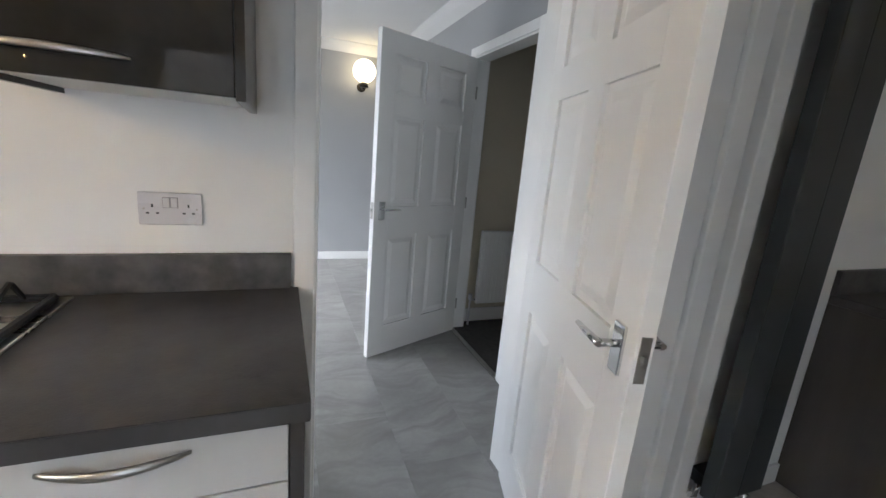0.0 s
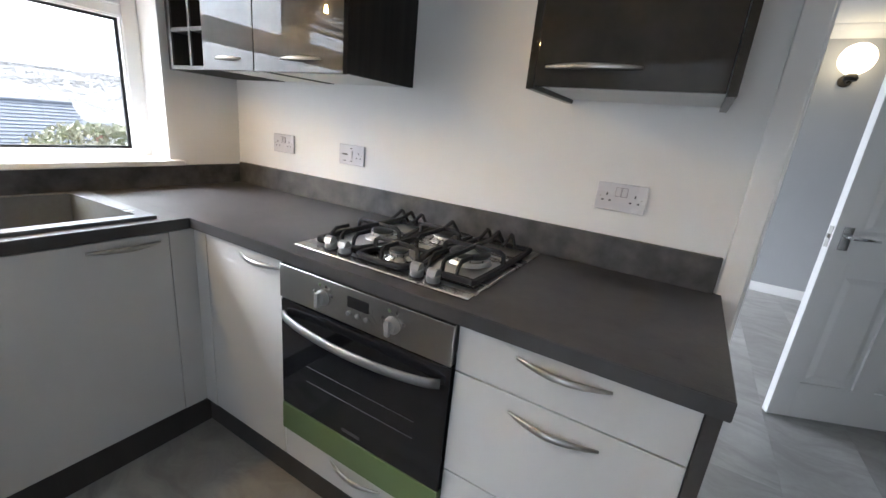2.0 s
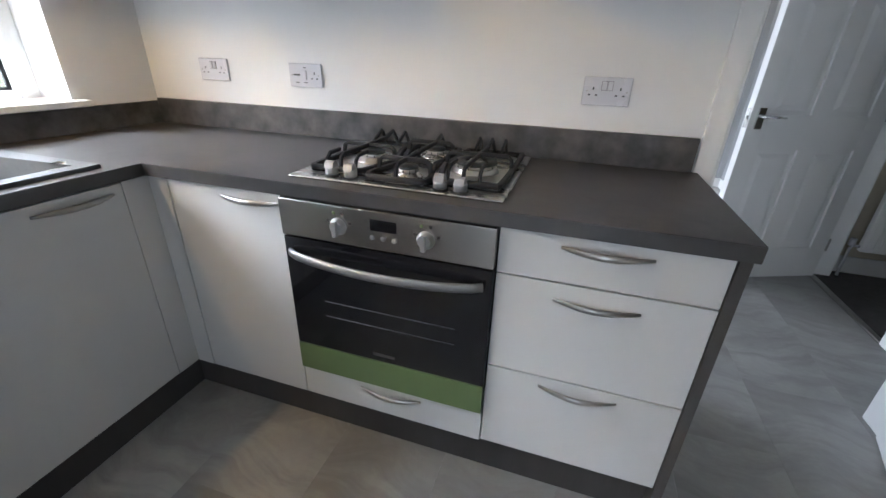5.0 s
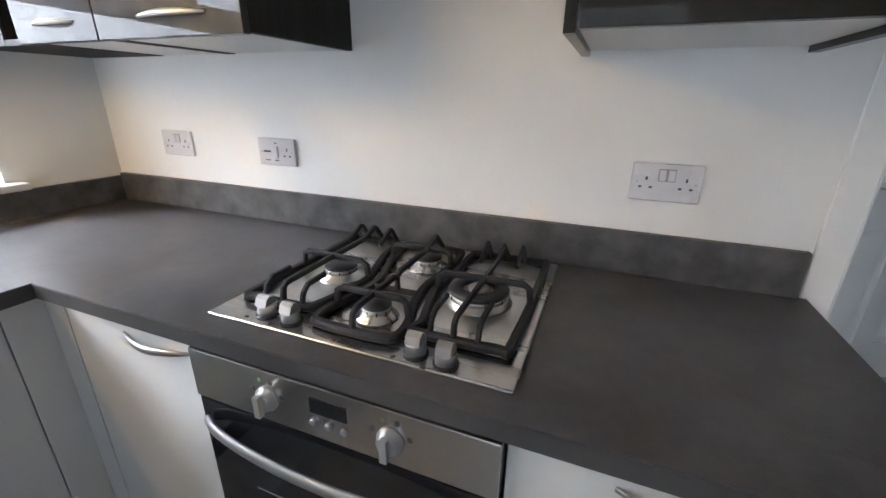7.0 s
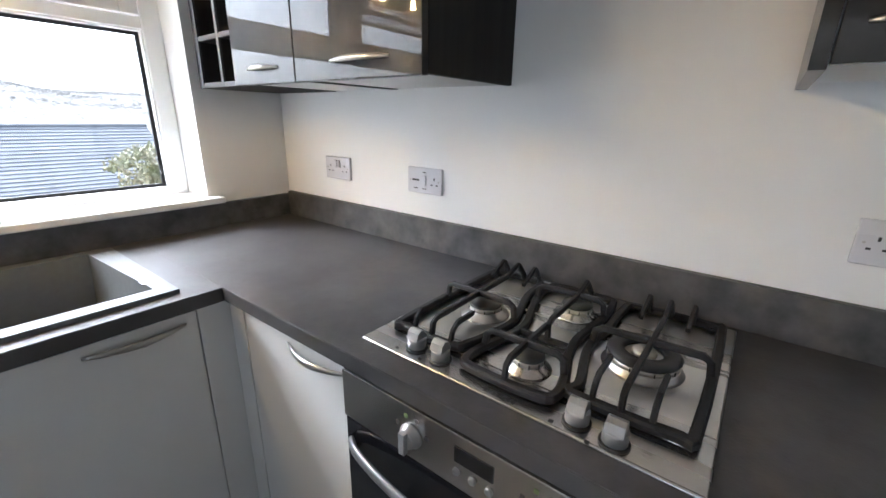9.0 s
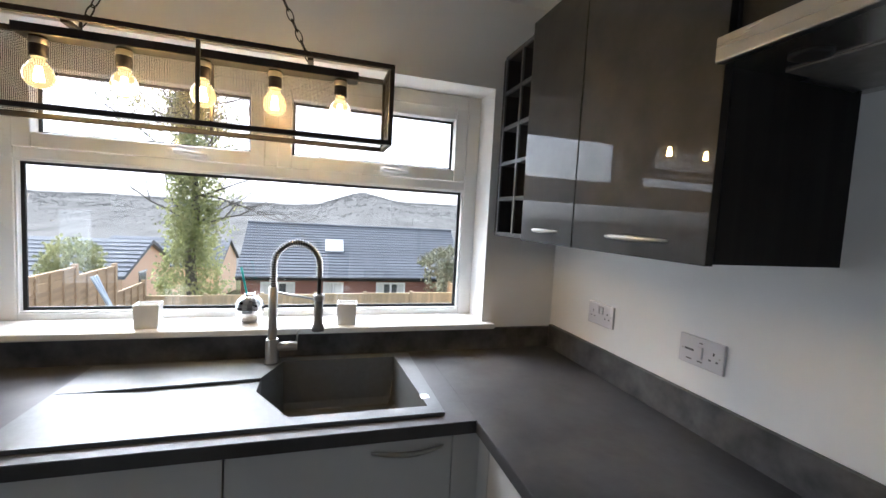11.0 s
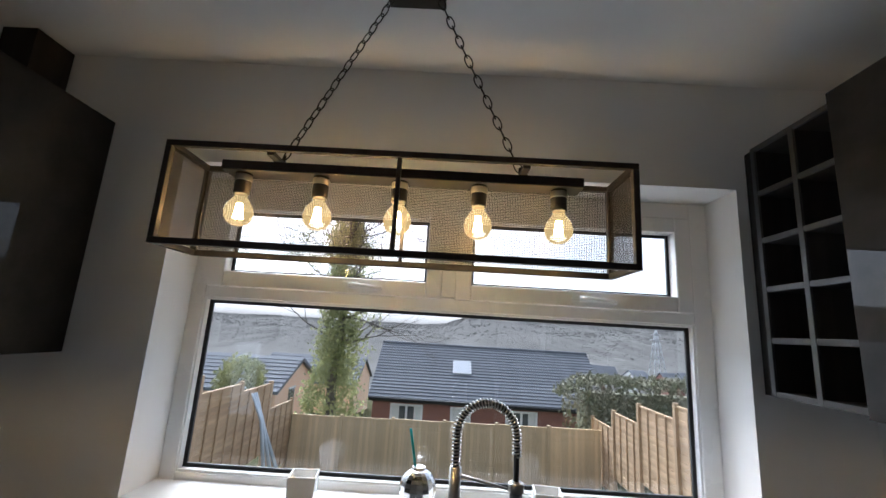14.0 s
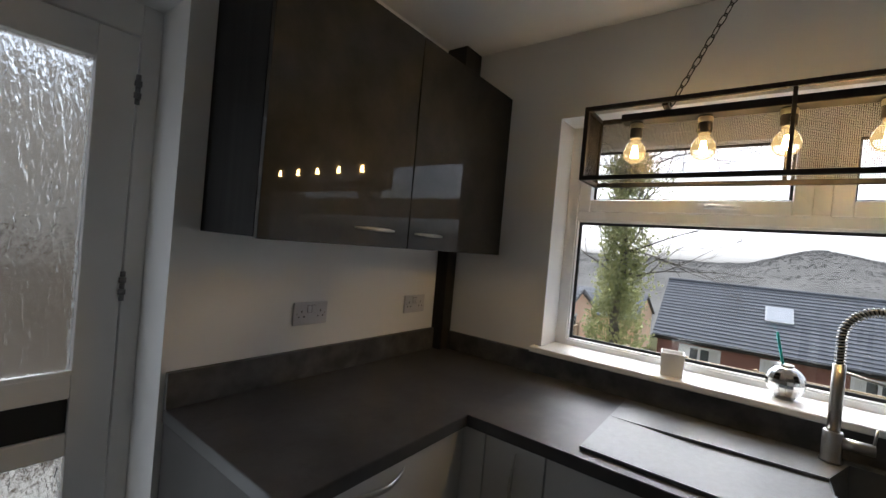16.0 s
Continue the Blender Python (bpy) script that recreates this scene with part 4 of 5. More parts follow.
arc += [Vector((TX, TY + 2 * R, z)) for z in (1.28, 1.24)]
part("hose", tube(bmesh.new(), arc + [Vector((TX, TY + 2 * R, 1.17))], 0.0075, 12), M_BLACK, tp, "dark flexible hose")
bm = bmesh.new()
hel = []
lens = [0.0]
for a, b in zip(arc, arc[1:]):
    lens.append(lens[-1] + (b - a).length)
turns, steps = 44, 44 * 8
for i in range(steps + 1):
    s = lens[-1] * i / steps
    j = max(k for k in range(len(lens) - 1) if lens[k] <= s + 1e-9)
    u = (s - lens[j]) / (lens[j + 1] - lens[j])
    p = arc[j].lerp(arc[j + 1], min(u, 1))
    d = (arc[j + 1] - arc[j]).normalized()
    n = Vector((1, 0, 0))
    b2 = d.cross(n)
    t = 2 * math.pi * turns * i / steps
    hel.append(p + 0.0115 * (math.cos(t) * n + math.sin(t) * b2))
tube(bm, hel, 0.0024, 6)
part("spring", bm, M_NICKEL, tp, "coiled steel spring round the neck")
bm = bmesh.new()
lathe(bm, [(0.013, 0.145), (0.0165, 0.13), (0.0165, 0.03), (0.0225, 0.018), (0.0225, 0.002), (0.016, 0.0)], (TX, TY + 2 * R, 1.035), "z", 24)
part("spray_head", bm, M_SATIN, tp, "grey metal spray head")
part("support_arm", tube(bmesh.new(), [(TX, TY + 0.01, 1.185), (TX, TY + 2 * R - 0.014, 1.158)], 0.0042, 8), M_NICKEL, tp)
bm = lathe(bmesh.new(), [(0.017, -0.012), (0.021, -0.010), (0.021, 0.010), (0.017, 0.012)], (TX, TY + 2 * R, 1.165), "z", 24)
part("clip", bm, M_NICKEL, tp)
bm = bmesh.new()
tube(bm, [(TX, TY + 0.018, KZ + 0.06), (TX, TY + 0.088, KZ + 0.06)], 0.0165, 18)
tube(bm, [(TX, TY + 0.084, KZ + 0.066), (TX, TY + 0.090, KZ + 0.12)], 0.0036, 8)
part("lever", bm, M_NICKEL, tp)

# ---- on the window sill ----
SILL = 1.031
M_FROST = surf("frosted_white_glass", (0.80, 0.80, 0.78), (0.72, 0.72, 0.70), 20, 90, 0.2, 0.3, coat=0.6)
M_WAX = surf("ivory_wax", (0.72, 0.70, 0.64), (0.66, 0.64, 0.58), 15, 90, 0.5, 0.6)


def votive(x, y, turn):
    c = thing("candle_holder", (0, 0, 0), "square frosted white glass candle holder on the sill", "candle holder", "candle holders")
    bm = bmesh.new()
    w0, w1, h = 0.0365, 0.0405, 0.088
    outer = [(-1, -1), (1, -1), (1, 1), (-1, 1)]
    loops = [[bm.verts.new((a * w, b * w, z)) for a, b in outer] for w, z in ((w0, 0), (w1, h), (w1 - 0.005, h), (w0 - 0.004, 0.05))]
    bm.faces.new(loops[0][::-1])
    for A, C in zip(loops, loops[1:]):
        for k in range(4):
            bm.faces.new((A[k], A[(k + 1) % 4], C[(k + 1) % 4], C[k]))
    bm.faces.new(loops[-1])
    bmesh.ops.bevel(bm, geom=list(bm.edges), offset=0.0015, segments=1, affect="EDGES")
    part("glass_cup", bm, M_FROST, c)
    part("candle", B(-0.018, -0.018, 0.051, 0.018, 0.018, 0.066, 0.003), M_WAX, c, "small ivory candle")
    part("wick", tube(bmesh.new(), [(0, 0, 0.066), (0.001, 0, 0.074)], 0.0012, 5), M_BLACK, c)
    c.matrix_basis = pose(x, y, SILL, 0, 0, turn)


votive(-2.262, -0.412, 8)
votive(-2.256, 0.306, -6)
cup = thing("disco_ball_cup", (-2.30, -0.075, SILL), "mirrored ball tumbler with a teal straw", "cup")
bm = bmesh.new()
rows, cols, r = 12, 18, 0.056
for i in range(rows):
    for k in range(cols):
        a0, a1 = -1.25 + 2.5 * i / rows, -1.25 + 2.5 * (i + 0.93) / rows
        t0, t1 = 2 * math.pi * k / cols, 2 * math.pi * (k + 0.94) / cols
        vs = [bm.verts.new((-2.30 + r * math.cos(a) * math.cos(t), -0.075 + r * math.cos(a) * math.sin(t), SILL + 0.057 + r * math.sin(a))) for a, t in ((a0, t0), (a0, t1), (a1, t1), (a1, t0))]
        bm.faces.new(vs)
part("mirror_tiles", bm, M_CHROME, cup, "small mirror facets")
part("body", lathe(bmesh.new(), [(0.026, 0.0), (0.028, 0.004)] + [(0.0545 * math.cos(a), 0.057 + 0.0545 * math.sin(a)) for a in [-0.9 + 0.2 * k for k in range(11)]] + [(0.020, 0.110), (0.020, 0.116)], (-2.30, -0.075, SILL), "z", 28), M_NICKEL, cup)
M_TEAL = surf("teal_plastic", (0.03, 0.42, 0.40), (0.03, 0.36, 0.35), 10, 50, 0.3, 0.4)
part("straw", tube(bmesh.new(), [(-2.30, -0.075, SILL + 0.06), (-2.302, -0.108, SILL + 0.222)], 0.0042, 10), M_TEAL, cup, "teal drinking straw")

# ---- sockets ----
M_GAPSHADE = surf("grey_switch_shade", (0.20, 0.20, 0.205), (0.17, 0.17, 0.175), 8, 60, 0.6, 0.7)


def pins(bm, x, z, y, s):
    box(bm, x - 0.0022, y, z + 0.004, x + 0.0022, y + s * 0.0006, z + 0.0125)
    box(bm, x - 0.0145, y, z - 0.0135, x - 0.0075, y + s * 0.0006, z - 0.009)
    box(bm, x + 0.0075, y, z - 0.0135, x + 0.0145, y + s * 0.0006, z - 0.009)


def socket(x, z, wall_y, s, label, mixed=False):
    c = thing("wall_socket", (x, wall_y, z), label, "socket", "wall sockets")
    f = wall_y + s * 0.010
    part("faceplate", B(x - 0.073, wall_y + s * 0.0005, z - 0.043, x + 0.073, f, z + 0.043, 0.003, 2), M_PLASTIC, c)
    g = f + s * 0.0003
    if mixed:
        part("switch", B(x - 0.008, f, z - 0.017, x + 0.008, f + s * 0.005, z + 0.017, 0.002), M_PLASTIC, c)
        bm = bmesh.new()
        pins(bm, x + 0.042, z, g, s)
        part("pin_holes", bm, M_BLACK, c)
        bm = bmesh.new()
        box(bm, x - 0.052, g, z - 0.002, x - 0.022, g + s * 0.0005, z + 0.004)
        box(bm, x - 0.046, g, z - 0.028, x - 0.028, g + s * 0.0005, z - 0.025)
        box(bm, x - 0.008, g, z - 0.028, x + 0.008, g + s * 0.0005, z - 0.025)
        box(bm, x - 0.006, g, z + 0.026, x + 0.006, g + s * 0.0005, z + 0.029)
        part("printing", bm, M_PLINTH, c, "small dark printed marks")
    else:
        for dx in (-0.009, 0.009):
            # grey plate under each switch paints the shade of its recess
            part("switch_shade", B(x + dx - 0.0086, f - s * 0.001, z + 0.0028, x + dx + 0.0086, f + s * 0.0004, z + 0.0312), M_GAPSHADE, c)
            part("switch", B(x + dx - 0.0075, f, z + 0.004, x + dx + 0.0075, f + s * 0.0045, z + 0.030, 0.002), M_PLASTIC, c)
        for dx in (-0.041, 0.041):
            bm = bmesh.new()
            pins(bm, x + dx, z, g, s)
            part("pin_holes", bm, M_BLACK, c)
    for dx in (-0.060, 0.060):
        part("screw", lathe(bmesh.new(), [(0.0028, -0.0005), (0.0026, 0.0012)], (x + dx, f, z), "y", 10), M_NICKEL, c)


socket(-0.300, 1.138, YN, -1, "white double socket above the end of the worktop")
socket(-1.862, 1.146, YN, -1, "white double socket near the window corner")
socket(-1.416, 1.141, YN, -1, "white cooker switch with a socket", True)
socket(-1.400, 1.150, YS, 1, "white double socket above the far worktop")
socket(-1.995, 1.150, YS, 1, "white double socket beside the dark corner boxing")

# ---- pendant over the sink ----
pl = thing("pendant_light", (-1.885, -0.145, CEIL), "black framed box pendant with five bulbs", "pendant light")
LX0, LX1, LY0, LY1, LZ0, LZ1 = -1.962, -1.810, -0.668, 0.385, 1.712, 1.939
b = 0.007
bars = []
for x in (LX0, LX1):
    for z in (LZ0, LZ1):
        bars.append((x - b, LY0 - b, z - b, x + b, LY1 + b, z + b))
    for y in (LY0, LY1):
        bars.append((x - b, y - b, LZ0 + b, x + b, y + b, LZ1 - b))
    bars.append((x - 0.005, -0.1465, LZ0 + b, x + 0.005, -0.1365, LZ1 - b))
for y in (LY0, LY1):
    for z in (LZ0, LZ1):
        bars.append((LX0 + b, y - b, z - b, LX1 - b, y + b, z + b))
for a in bars:
    part("frame_bar", B(*a, 0.001, seg=1), M_BLACKMETAL, pl)


def wires(bm, y0, y1, z0, z1, fixed, axis, step=0.0042, w=0.00052):
    n = int((y1 - y0) / step)
    for k in range(n + 1):
        v = y0 + (y1 - y0) * k / n
        box(bm, *((fixed - w, v - w, z0, fixed + w, v + w, z1) if axis == "x" else (v - w, fixed - w, z0, v + w, fixed + w, z1)))
    n = int((z1 - z0) / step)
    for k in range(n + 1):
        v = z0 + (z1 - z0) * k / n
        box(bm, *((fixed - w, y0, v - w, fixed + w, y1, v + w) if axis == "x" else (y0, fixed - w, v - w, y1, fixed + w, v + w)))
    return bm


part("mesh_screen", wires(bmesh.new(), LY0, LY1, LZ0, LZ1, LX0, "x"), M_BLACKMETAL, pl, "fine dark wire mesh")
for y in (LY0, LY1):
    part("mesh_screen", wires(bmesh.new(), LX0, LX1, LZ0, LZ1, y, "y"), M_BLACKMETAL, pl, "fine dark wire mesh")
MX = -1.886
rail = part("lamp_rail", B(MX - 0.03, -0.572, 1.902, MX + 0.03, 0.288, 1.926, 0.002), M_BLACKMETAL, pl, "dark rail that holds the bulbs")
for y in (-0.44, 0.146):
    part("rail_bracket", B(LX0 + b, y - 0.008, 1.926, LX1 - b, y + 0.008, 1.936), M_BLACKMETAL, pl)
M_BULB = glass("clear_bulb_glass", (1.0, 0.90, 0.66), 0.0, 1.02)
M_BULB.node_tree.nodes["Principled BSDF"].inputs["Emission Color"].default_value = (1.0, 0.68, 0.28, 1)
M_BULB.node_tree.nodes["Principled BSDF"].inputs["Emission Strength"].default_value = 0.14
M_FIL = glow("warm_filament", (1.0, 0.62, 0.24), 92)
M_BRASS = surf("printed_cap_ring", (0.55, 0.5, 0.4), (0.4, 0.36, 0.3), 30, 90, 0.35, 0.45, metal=1)
for y in (-0.529, -0.339, -0.147, 0.045, 0.236):
    part("lamp_holder", lathe(bmesh.new(), [(0.019, 0), (0.019, -0.05), (0.017, -0.052)], (MX, y, 1.902), "z", 18), M_BLACKMETAL, rail)
    part("holder_ring", lathe(bmesh.new(), [(0.0194, -0.004), (0.0200, -0.008), (0.0200, -0.016), (0.0194, -0.020)], (MX, y, 1.902), "z", 18), M_BRASS, rail)
    bu = part("bulb", lathe(bmesh.new(), [(0.0135, 0.0), (0.0145, -0.010), (0.0225, -0.020), (0.0300, -0.032), (0.0335, -0.047), (0.0310, -0.062), (0.0235, -0.073), (0.0125, -0.079), (0.003, -0.0805)], (MX, y, 1.852), "z", 24), M_BULB, pl, "clear globe filament bulb, lit")
    bu.visible_shadow = False
    bm = bmesh.new()
    for k in range(6):
        t = 2 * math.pi * k / 6
        tube(bm, [(MX + 0.004 * math.cos(t), y + 0.004 * math.sin(t), 1.826), (MX + 0.009 * math.cos(t), y + 0.009 * math.sin(t), 1.790)], 0.0028, 6)
    part("filament", bm, M_FIL, bu, "glowing warm filament")
part("ceiling_plate", B(MX - 0.042, -0.222, CEIL - 0.014, MX + 0.042, -0.066, CEIL - 0.001, 0.003), M_BLACKMETAL, pl)
for ya, yb in ((-0.205, -0.437), (-0.083, 0.142)):
    a, e = Vector((MX, ya, CEIL - 0.018)), Vector((MX, yb, 1.945))
    d = (e - a)
    n = int(d.length / 0.030)
    q = d.to_track_quat("Z", "X").to_matrix().to_4x4()
    bm = bmesh.new()
    pts = []
    for k in range(14):
        t = 2 * math.pi * k / 14
        pts.append((0.0085 * math.cos(t), 0, 0.0195 * math.sin(t)))
    tube(bm, pts, 0.0018, 6, closed=True)
    me = mesh_of("link", bm, M_BLACKMETAL)
    for k in range(n):
        ob = new("link", me)
        ob.parent = pl
        ob.matrix_parent_inverse = pl.matrix_basis.inverted()
        ob.matrix_basis = Matrix.Translation(a + d * ((k + 0.5) / n)) @ q @ pose(0, 0, 0, 0, 0, 90 * (k % 2) + 20)
    part("hook", tube(bmesh.new(), [tuple(a + Vector((0, 0, 0.004))), tuple(a + Vector((0, 0, -0.008)))], 0.004, 8), M_BLACKMETAL, pl)
    part("hook", tube(bmesh.new(), [(MX, yb, 1.926), (MX, yb, 1.955)], 0.004, 8), M_BLACKMETAL, pl)

# ---- back door ----
bd = thing("back_door", (-0.44, -1.74, 0), "white glazed back door with rain-textured panes", "door")
GY0, GY1 = -1.755, -1.700
LXa, LXb = -0.862, 0.0
M_RAIN = glass("rain_textured_glass", (0.84, 0.86, 0.86), 0.22, 1.5, 0.7, 70, (1, 1, 0.3))
bm = bmesh.new()
box(bm, LXa, GY0, 0.02, -0.765, GY1, 1.985, 0.003)
box(bm, LXb - 0.097, GY0, 0.02, LXb, GY1, 1.985, 0.003)
for z0, z1 in ((0.02, 0.20), (0.757, 0.822), (0.922, 0.992), (1.89, 1.985)):
    box(bm, -0.765, GY0 + 0.001, z0, LXb - 0.097, GY1 - 0.001, z1, 0.003)
part("door_leaf", bm, M_GLOSSWHITE, bd)
part("letter_panel", B(-0.764, GY0 + 0.012, 0.823, LXb - 0.098, GY1 - 0.012, 0.921), M_BLACK, bd, "black middle panel")
for z0, z1 in ((0.992, 1.89), (0.20, 0.757)):
    p = part("pane", B(-0.765, -1.730, z0, LXb - 0.097, -1.724, z1), M_RAIN, bd, "rain-textured glass pane")
    p.visible_shadow = False
    part("bead", B(-0.766, GY1 - 0.012, z0 - 0.001, LXb - 0.097, GY1 - 0.001, z0 + 0.010), M_GLOSSWHITE, bd)
for z in (0.35, 1.242, 1.832):
    bm = bmesh.new()
    for k in range(5):
        tube(bm, [(LXa - 0.003, GY1 + 0.004, z - 0.045 + 0.018 * k), (LXa - 0.003, GY1 + 0.004, z - 0.029 + 0.018 * k)], 0.0095 if k % 2 else 0.0065, 10)
    part("hinge", bm, M_SATIN, bd, "knuckled steel hinge")
bm = bmesh.new()
box(bm, BX0, GY0 - 0.01, 0, LXa - 0.006, GY1 - 0.006, BH, 0.003)
box(bm, LXb + 0.005, GY0 - 0.01, 0, BX1, GY1 - 0.006, BH, 0.003)
box(bm, LXa - 0.006, GY0 - 0.01, 1.992, LXb + 0.005, GY1 - 0.006, BH, 0.003)
structure("back_door_frame", bm, M_GLOSSWHITE, "white timber back door frame")

# ---- beyond the kitchen door ----
M_GLOBE = glow("lit_opal_globe", (1.0, 0.78, 0.45), 0.7)
wl = thing("wall_lamp", (0.81, 4.94, 2.15), "round opal glass wall lamp, lit", "wall lamp")
part("globe", lathe(bmesh.new(), [(0.03, -0.116)] + [(0.122 * math.cos(a), 0.122 * math.sin(a)) for a in [-1.3 + 0.2 * k for k in range(14)]] + [(0.01, 0.1218)], (0.81, 4.78, 2.15), "z", 32), M_GLOBE, wl, "glowing opal globe")
bm = bmesh.new()
lathe(bm, [(0.045, -0.03), (0.05, -0.01), (0.03, 0.03)], (0.81, 4.78, 2.012), "z", 24)
tube(bm, [(0.81, 4.78, 1.99), (0.81, 4.86, 1.97), (0.81, 4.935, 2.0)], 0.01, 10)
lathe(bm, [(0.05, 0.0), (0.05, 0.012)], (0.81, 4.948, 2.0), "y", 24)
part("bracket", bm, M_BLACKMETAL, wl)

rd = thing("hall_radiator", (1.85, 2.86, 0.19), "white panel radiator on the hall wall", "radiator")
bm = bmesh.new()
box(bm, 1.43, 2.79, 0.19, 2.30, 2.83, 0.79, 0.006)
part("panel", bm, M_GLOSSWHITE, rd)
for k in range(24):
    x = 1.455 + 0.034 * k
    part("flute", B(x, 2.7885, 0.215, x + 0.02, 2.7905, 0.765, 0.002, seg=1), M_GLOSSWHITE, rd)
part("bracket", B(1.5, 2.83, 0.3, 2.23, 2.888, 0.7), M_GLOSSWHITE, rd)
bm = bmesh.new()
tube(bm, [(1.43, 2.81, 0.22), (1.395, 2.81, 0.22), (1.385, 2.81, 0.20), (1.385, 2.81, 0.0)], 0.009, 8)
lathe(bm, [(0.014, 0), (0.018, 0.01), (0.016, 0.05)], (1.385, 2.81, 0.22), "z", 14)
part("valve", bm, M_PLASTIC, rd, "white radiator valve and pipe")

tr = thing("tall_radiator", (1.64, 0.87, 0.15), "tall anthracite vertical radiator", "radiator")
for k in range(2):
    x = 1.468 + 0.143 * k
    part("fin", B(x, 0.79, 0.15, x + 0.1415, 0.845, 2.0, 0.004, 2), M_ANTHRA, tr)
part("header", B(1.50, 0.846, 0.16, 1.72, 0.918, 0.21), M_ANTHRA, tr)
part("header", B(1.50, 0.846, 1.93, 1.72, 0.918, 1.98), M_ANTHRA, tr)
for x in (1.51, 1.71):
    bm = bmesh.new()
    tube(bm, [(x, 0.885, 0.158), (x, 0.885, 0.10), (x, 0.905, 0.085), (x, 0.918, 0.085)], 0.012, 12)
    lathe(bm, [(0.018, 0.0), (0.02, 0.015), (0.018, 0.045)], (x, 0.85, 0.10), "y", 16)
    part("valve", bm, M_CHROME, tr, "chrome radiator valve")

worktop(B(2.1, 0.30, WB, XE - 0.001, 0.918, WT, 0.003), "dark slate laminate worktop beside the tall radiator", (2.5, 0.6, WB), ((2.1005, 0.2985, WB + 0.002, XE - 0.002, 0.3002, WT - 0.002),))
solid("upstand", B(2.1, 0.899, WT, XE - 0.001, 0.9185, UT, 0.0015), M_UPST, "dark slate upstand beside the tall radiator", "upstand", "upstands")
solid("end_panel", B(2.102, 0.32, 0, 2.126, 0.918, 0.871), M_PLINTH, "dark grey end panel beside the tall radiator", "panel")

# ---- outdoors ----
M_GRASS = surf("rough_ground", (0.055, 0.06, 0.03), (0.10, 0.09, 0.055), 0.5, 6, 0.9, 1.0, spec=0.0)
# base colours paled to stand in for haze over the far hills
M_WOODS = surf("hazed_winter_woodland", (0.112, 0.109, 0.101), (0.19, 0.184, 0.171), 0.09, 1.2, 0.95, 1.0, detail=14, spec=0.0, stretch=(0.3, 1, 1))
nt = M_WOODS.node_tree               # each clump has its own tone
geo, tone, val = nt.nodes.new("ShaderNodeNewGeometry"), nt.nodes.new("ShaderNodeHueSaturation"), nt.nodes.new("ShaderNodeMapRange")
val.inputs["To Min"].default_value, val.inputs["To Max"].default_value = 0.92, 1.08
nt.links.new(geo.outputs["Random Per Island"], val.inputs["Value"])
nt.links.new(val.outputs[0], tone.inputs["Value"])
nt.links.new(nt.nodes["Principled BSDF"].inputs["Base Color"].links[0].from_socket, tone.inputs["Color"])
nt.links.new(tone.outputs[0], nt.nodes["Principled BSDF"].inputs["Base Color"])
M_TIMBER = surf("weathered_fence_timber", (0.70, 0.54, 0.33), (0.60, 0.46, 0.27), 1.2, 25, 0.75, 0.85, stretch=(1, 1, 0.12), random=0.12)
M_DARKFENCE = surf("brown_stained_fence_timber", (0.37, 0.32, 0.26), (0.27, 0.23, 0.185), 4, 25, 0.75, 0.85, stretch=(1, 1, 0.12), random=0.12)
M_ORANGE = surf("orange_lap_fence_timber", (0.52, 0.37, 0.22), (0.40, 0.27, 0.16), 3, 25, 0.75, 0.85, stretch=(0.15, 0.15, 1), random=0.12)
for wood in (M_TIMBER, M_ORANGE):        # boards differ in tone
    nt = wood.node_tree
    geo, tone, val = nt.nodes.new("ShaderNodeNewGeometry"), nt.nodes.new("ShaderNodeHueSaturation"), nt.nodes.new("ShaderNodeMapRange")
    val.inputs["To Min"].default_value, val.inputs["To Max"].default_value = 0.86, 1.12
    nt.links.new(geo.outputs["Random Per Island"], val.inputs["Value"])
    nt.links.new(val.outputs[0], tone.inputs["Value"])
    nt.links.new(nt.nodes["Principled BSDF"].inputs["Base Color"].links[0].from_socket, tone.inputs["Color"])
    nt.links.new(tone.outputs[0], nt.nodes["Principled BSDF"].inputs["Base Color"])
M_ROOF = surf("dark_slate_roof", (0.125, 0.133, 0.148), (0.165, 0.174, 0.19), 2, 12, 0.65, 0.75, random=0.08, spec=0.12)
M_BRICK = surf("red_brick", (0.30, 0.14, 0.10), (0.22, 0.11, 0.085), 3, 40, 0.8, 0.9)
M_RENDER = surf("ochre_render", (0.86, 0.60, 0.41), (0.80, 0.55, 0.37), 0.8, 20, 0.85, 0.9)
M_HOUSEGLASS = surf("dark_house_glazing", (0.06, 0.07, 0.08), (0.10, 0.11, 0.12), 1, 10, 0.05, 0.1, coat=1)
M_BARK = surf("grey_bark", (0.11, 0.095, 0.08), (0.17, 0.155, 0.135), 6, 60, 0.9, 0.95, spec=0.05)
M_IVY = surf("ivy_leaves", (0.19, 0.22, 0.08), (0.46, 0.45, 0.22), 1.5, 20, 0.5, 0.6, random=0.15)
nt = M_IVY.node_tree
thin, both = nt.nodes.new("ShaderNodeBsdfTranslucent"), nt.nodes.new("ShaderNodeMixShader")
both.inputs[0].default_value = 0.5
nt.links.new(nt.nodes["Principled BSDF"].inputs["Base Color"].links[0].from_socket, thin.inputs["Color"])
nt.links.new(nt.nodes["Principled BSDF"].outputs[0], both.inputs[1])
nt.links.new(thin.outputs[0], both.inputs[2])
nt.links.new(both.outputs[0], nt.nodes["Material Output"].inputs["Surface"])
M_HEDGE = surf("clipped_hedge", (0.15, 0.17, 0.085), (0.34, 0.31, 0.23), 1.8, 20, 0.8, 0.9)
M_PYLON = surf("galvanised_steel", (0.58, 0.59, 0.60), None, 3, 30, 0.6, 0.7)
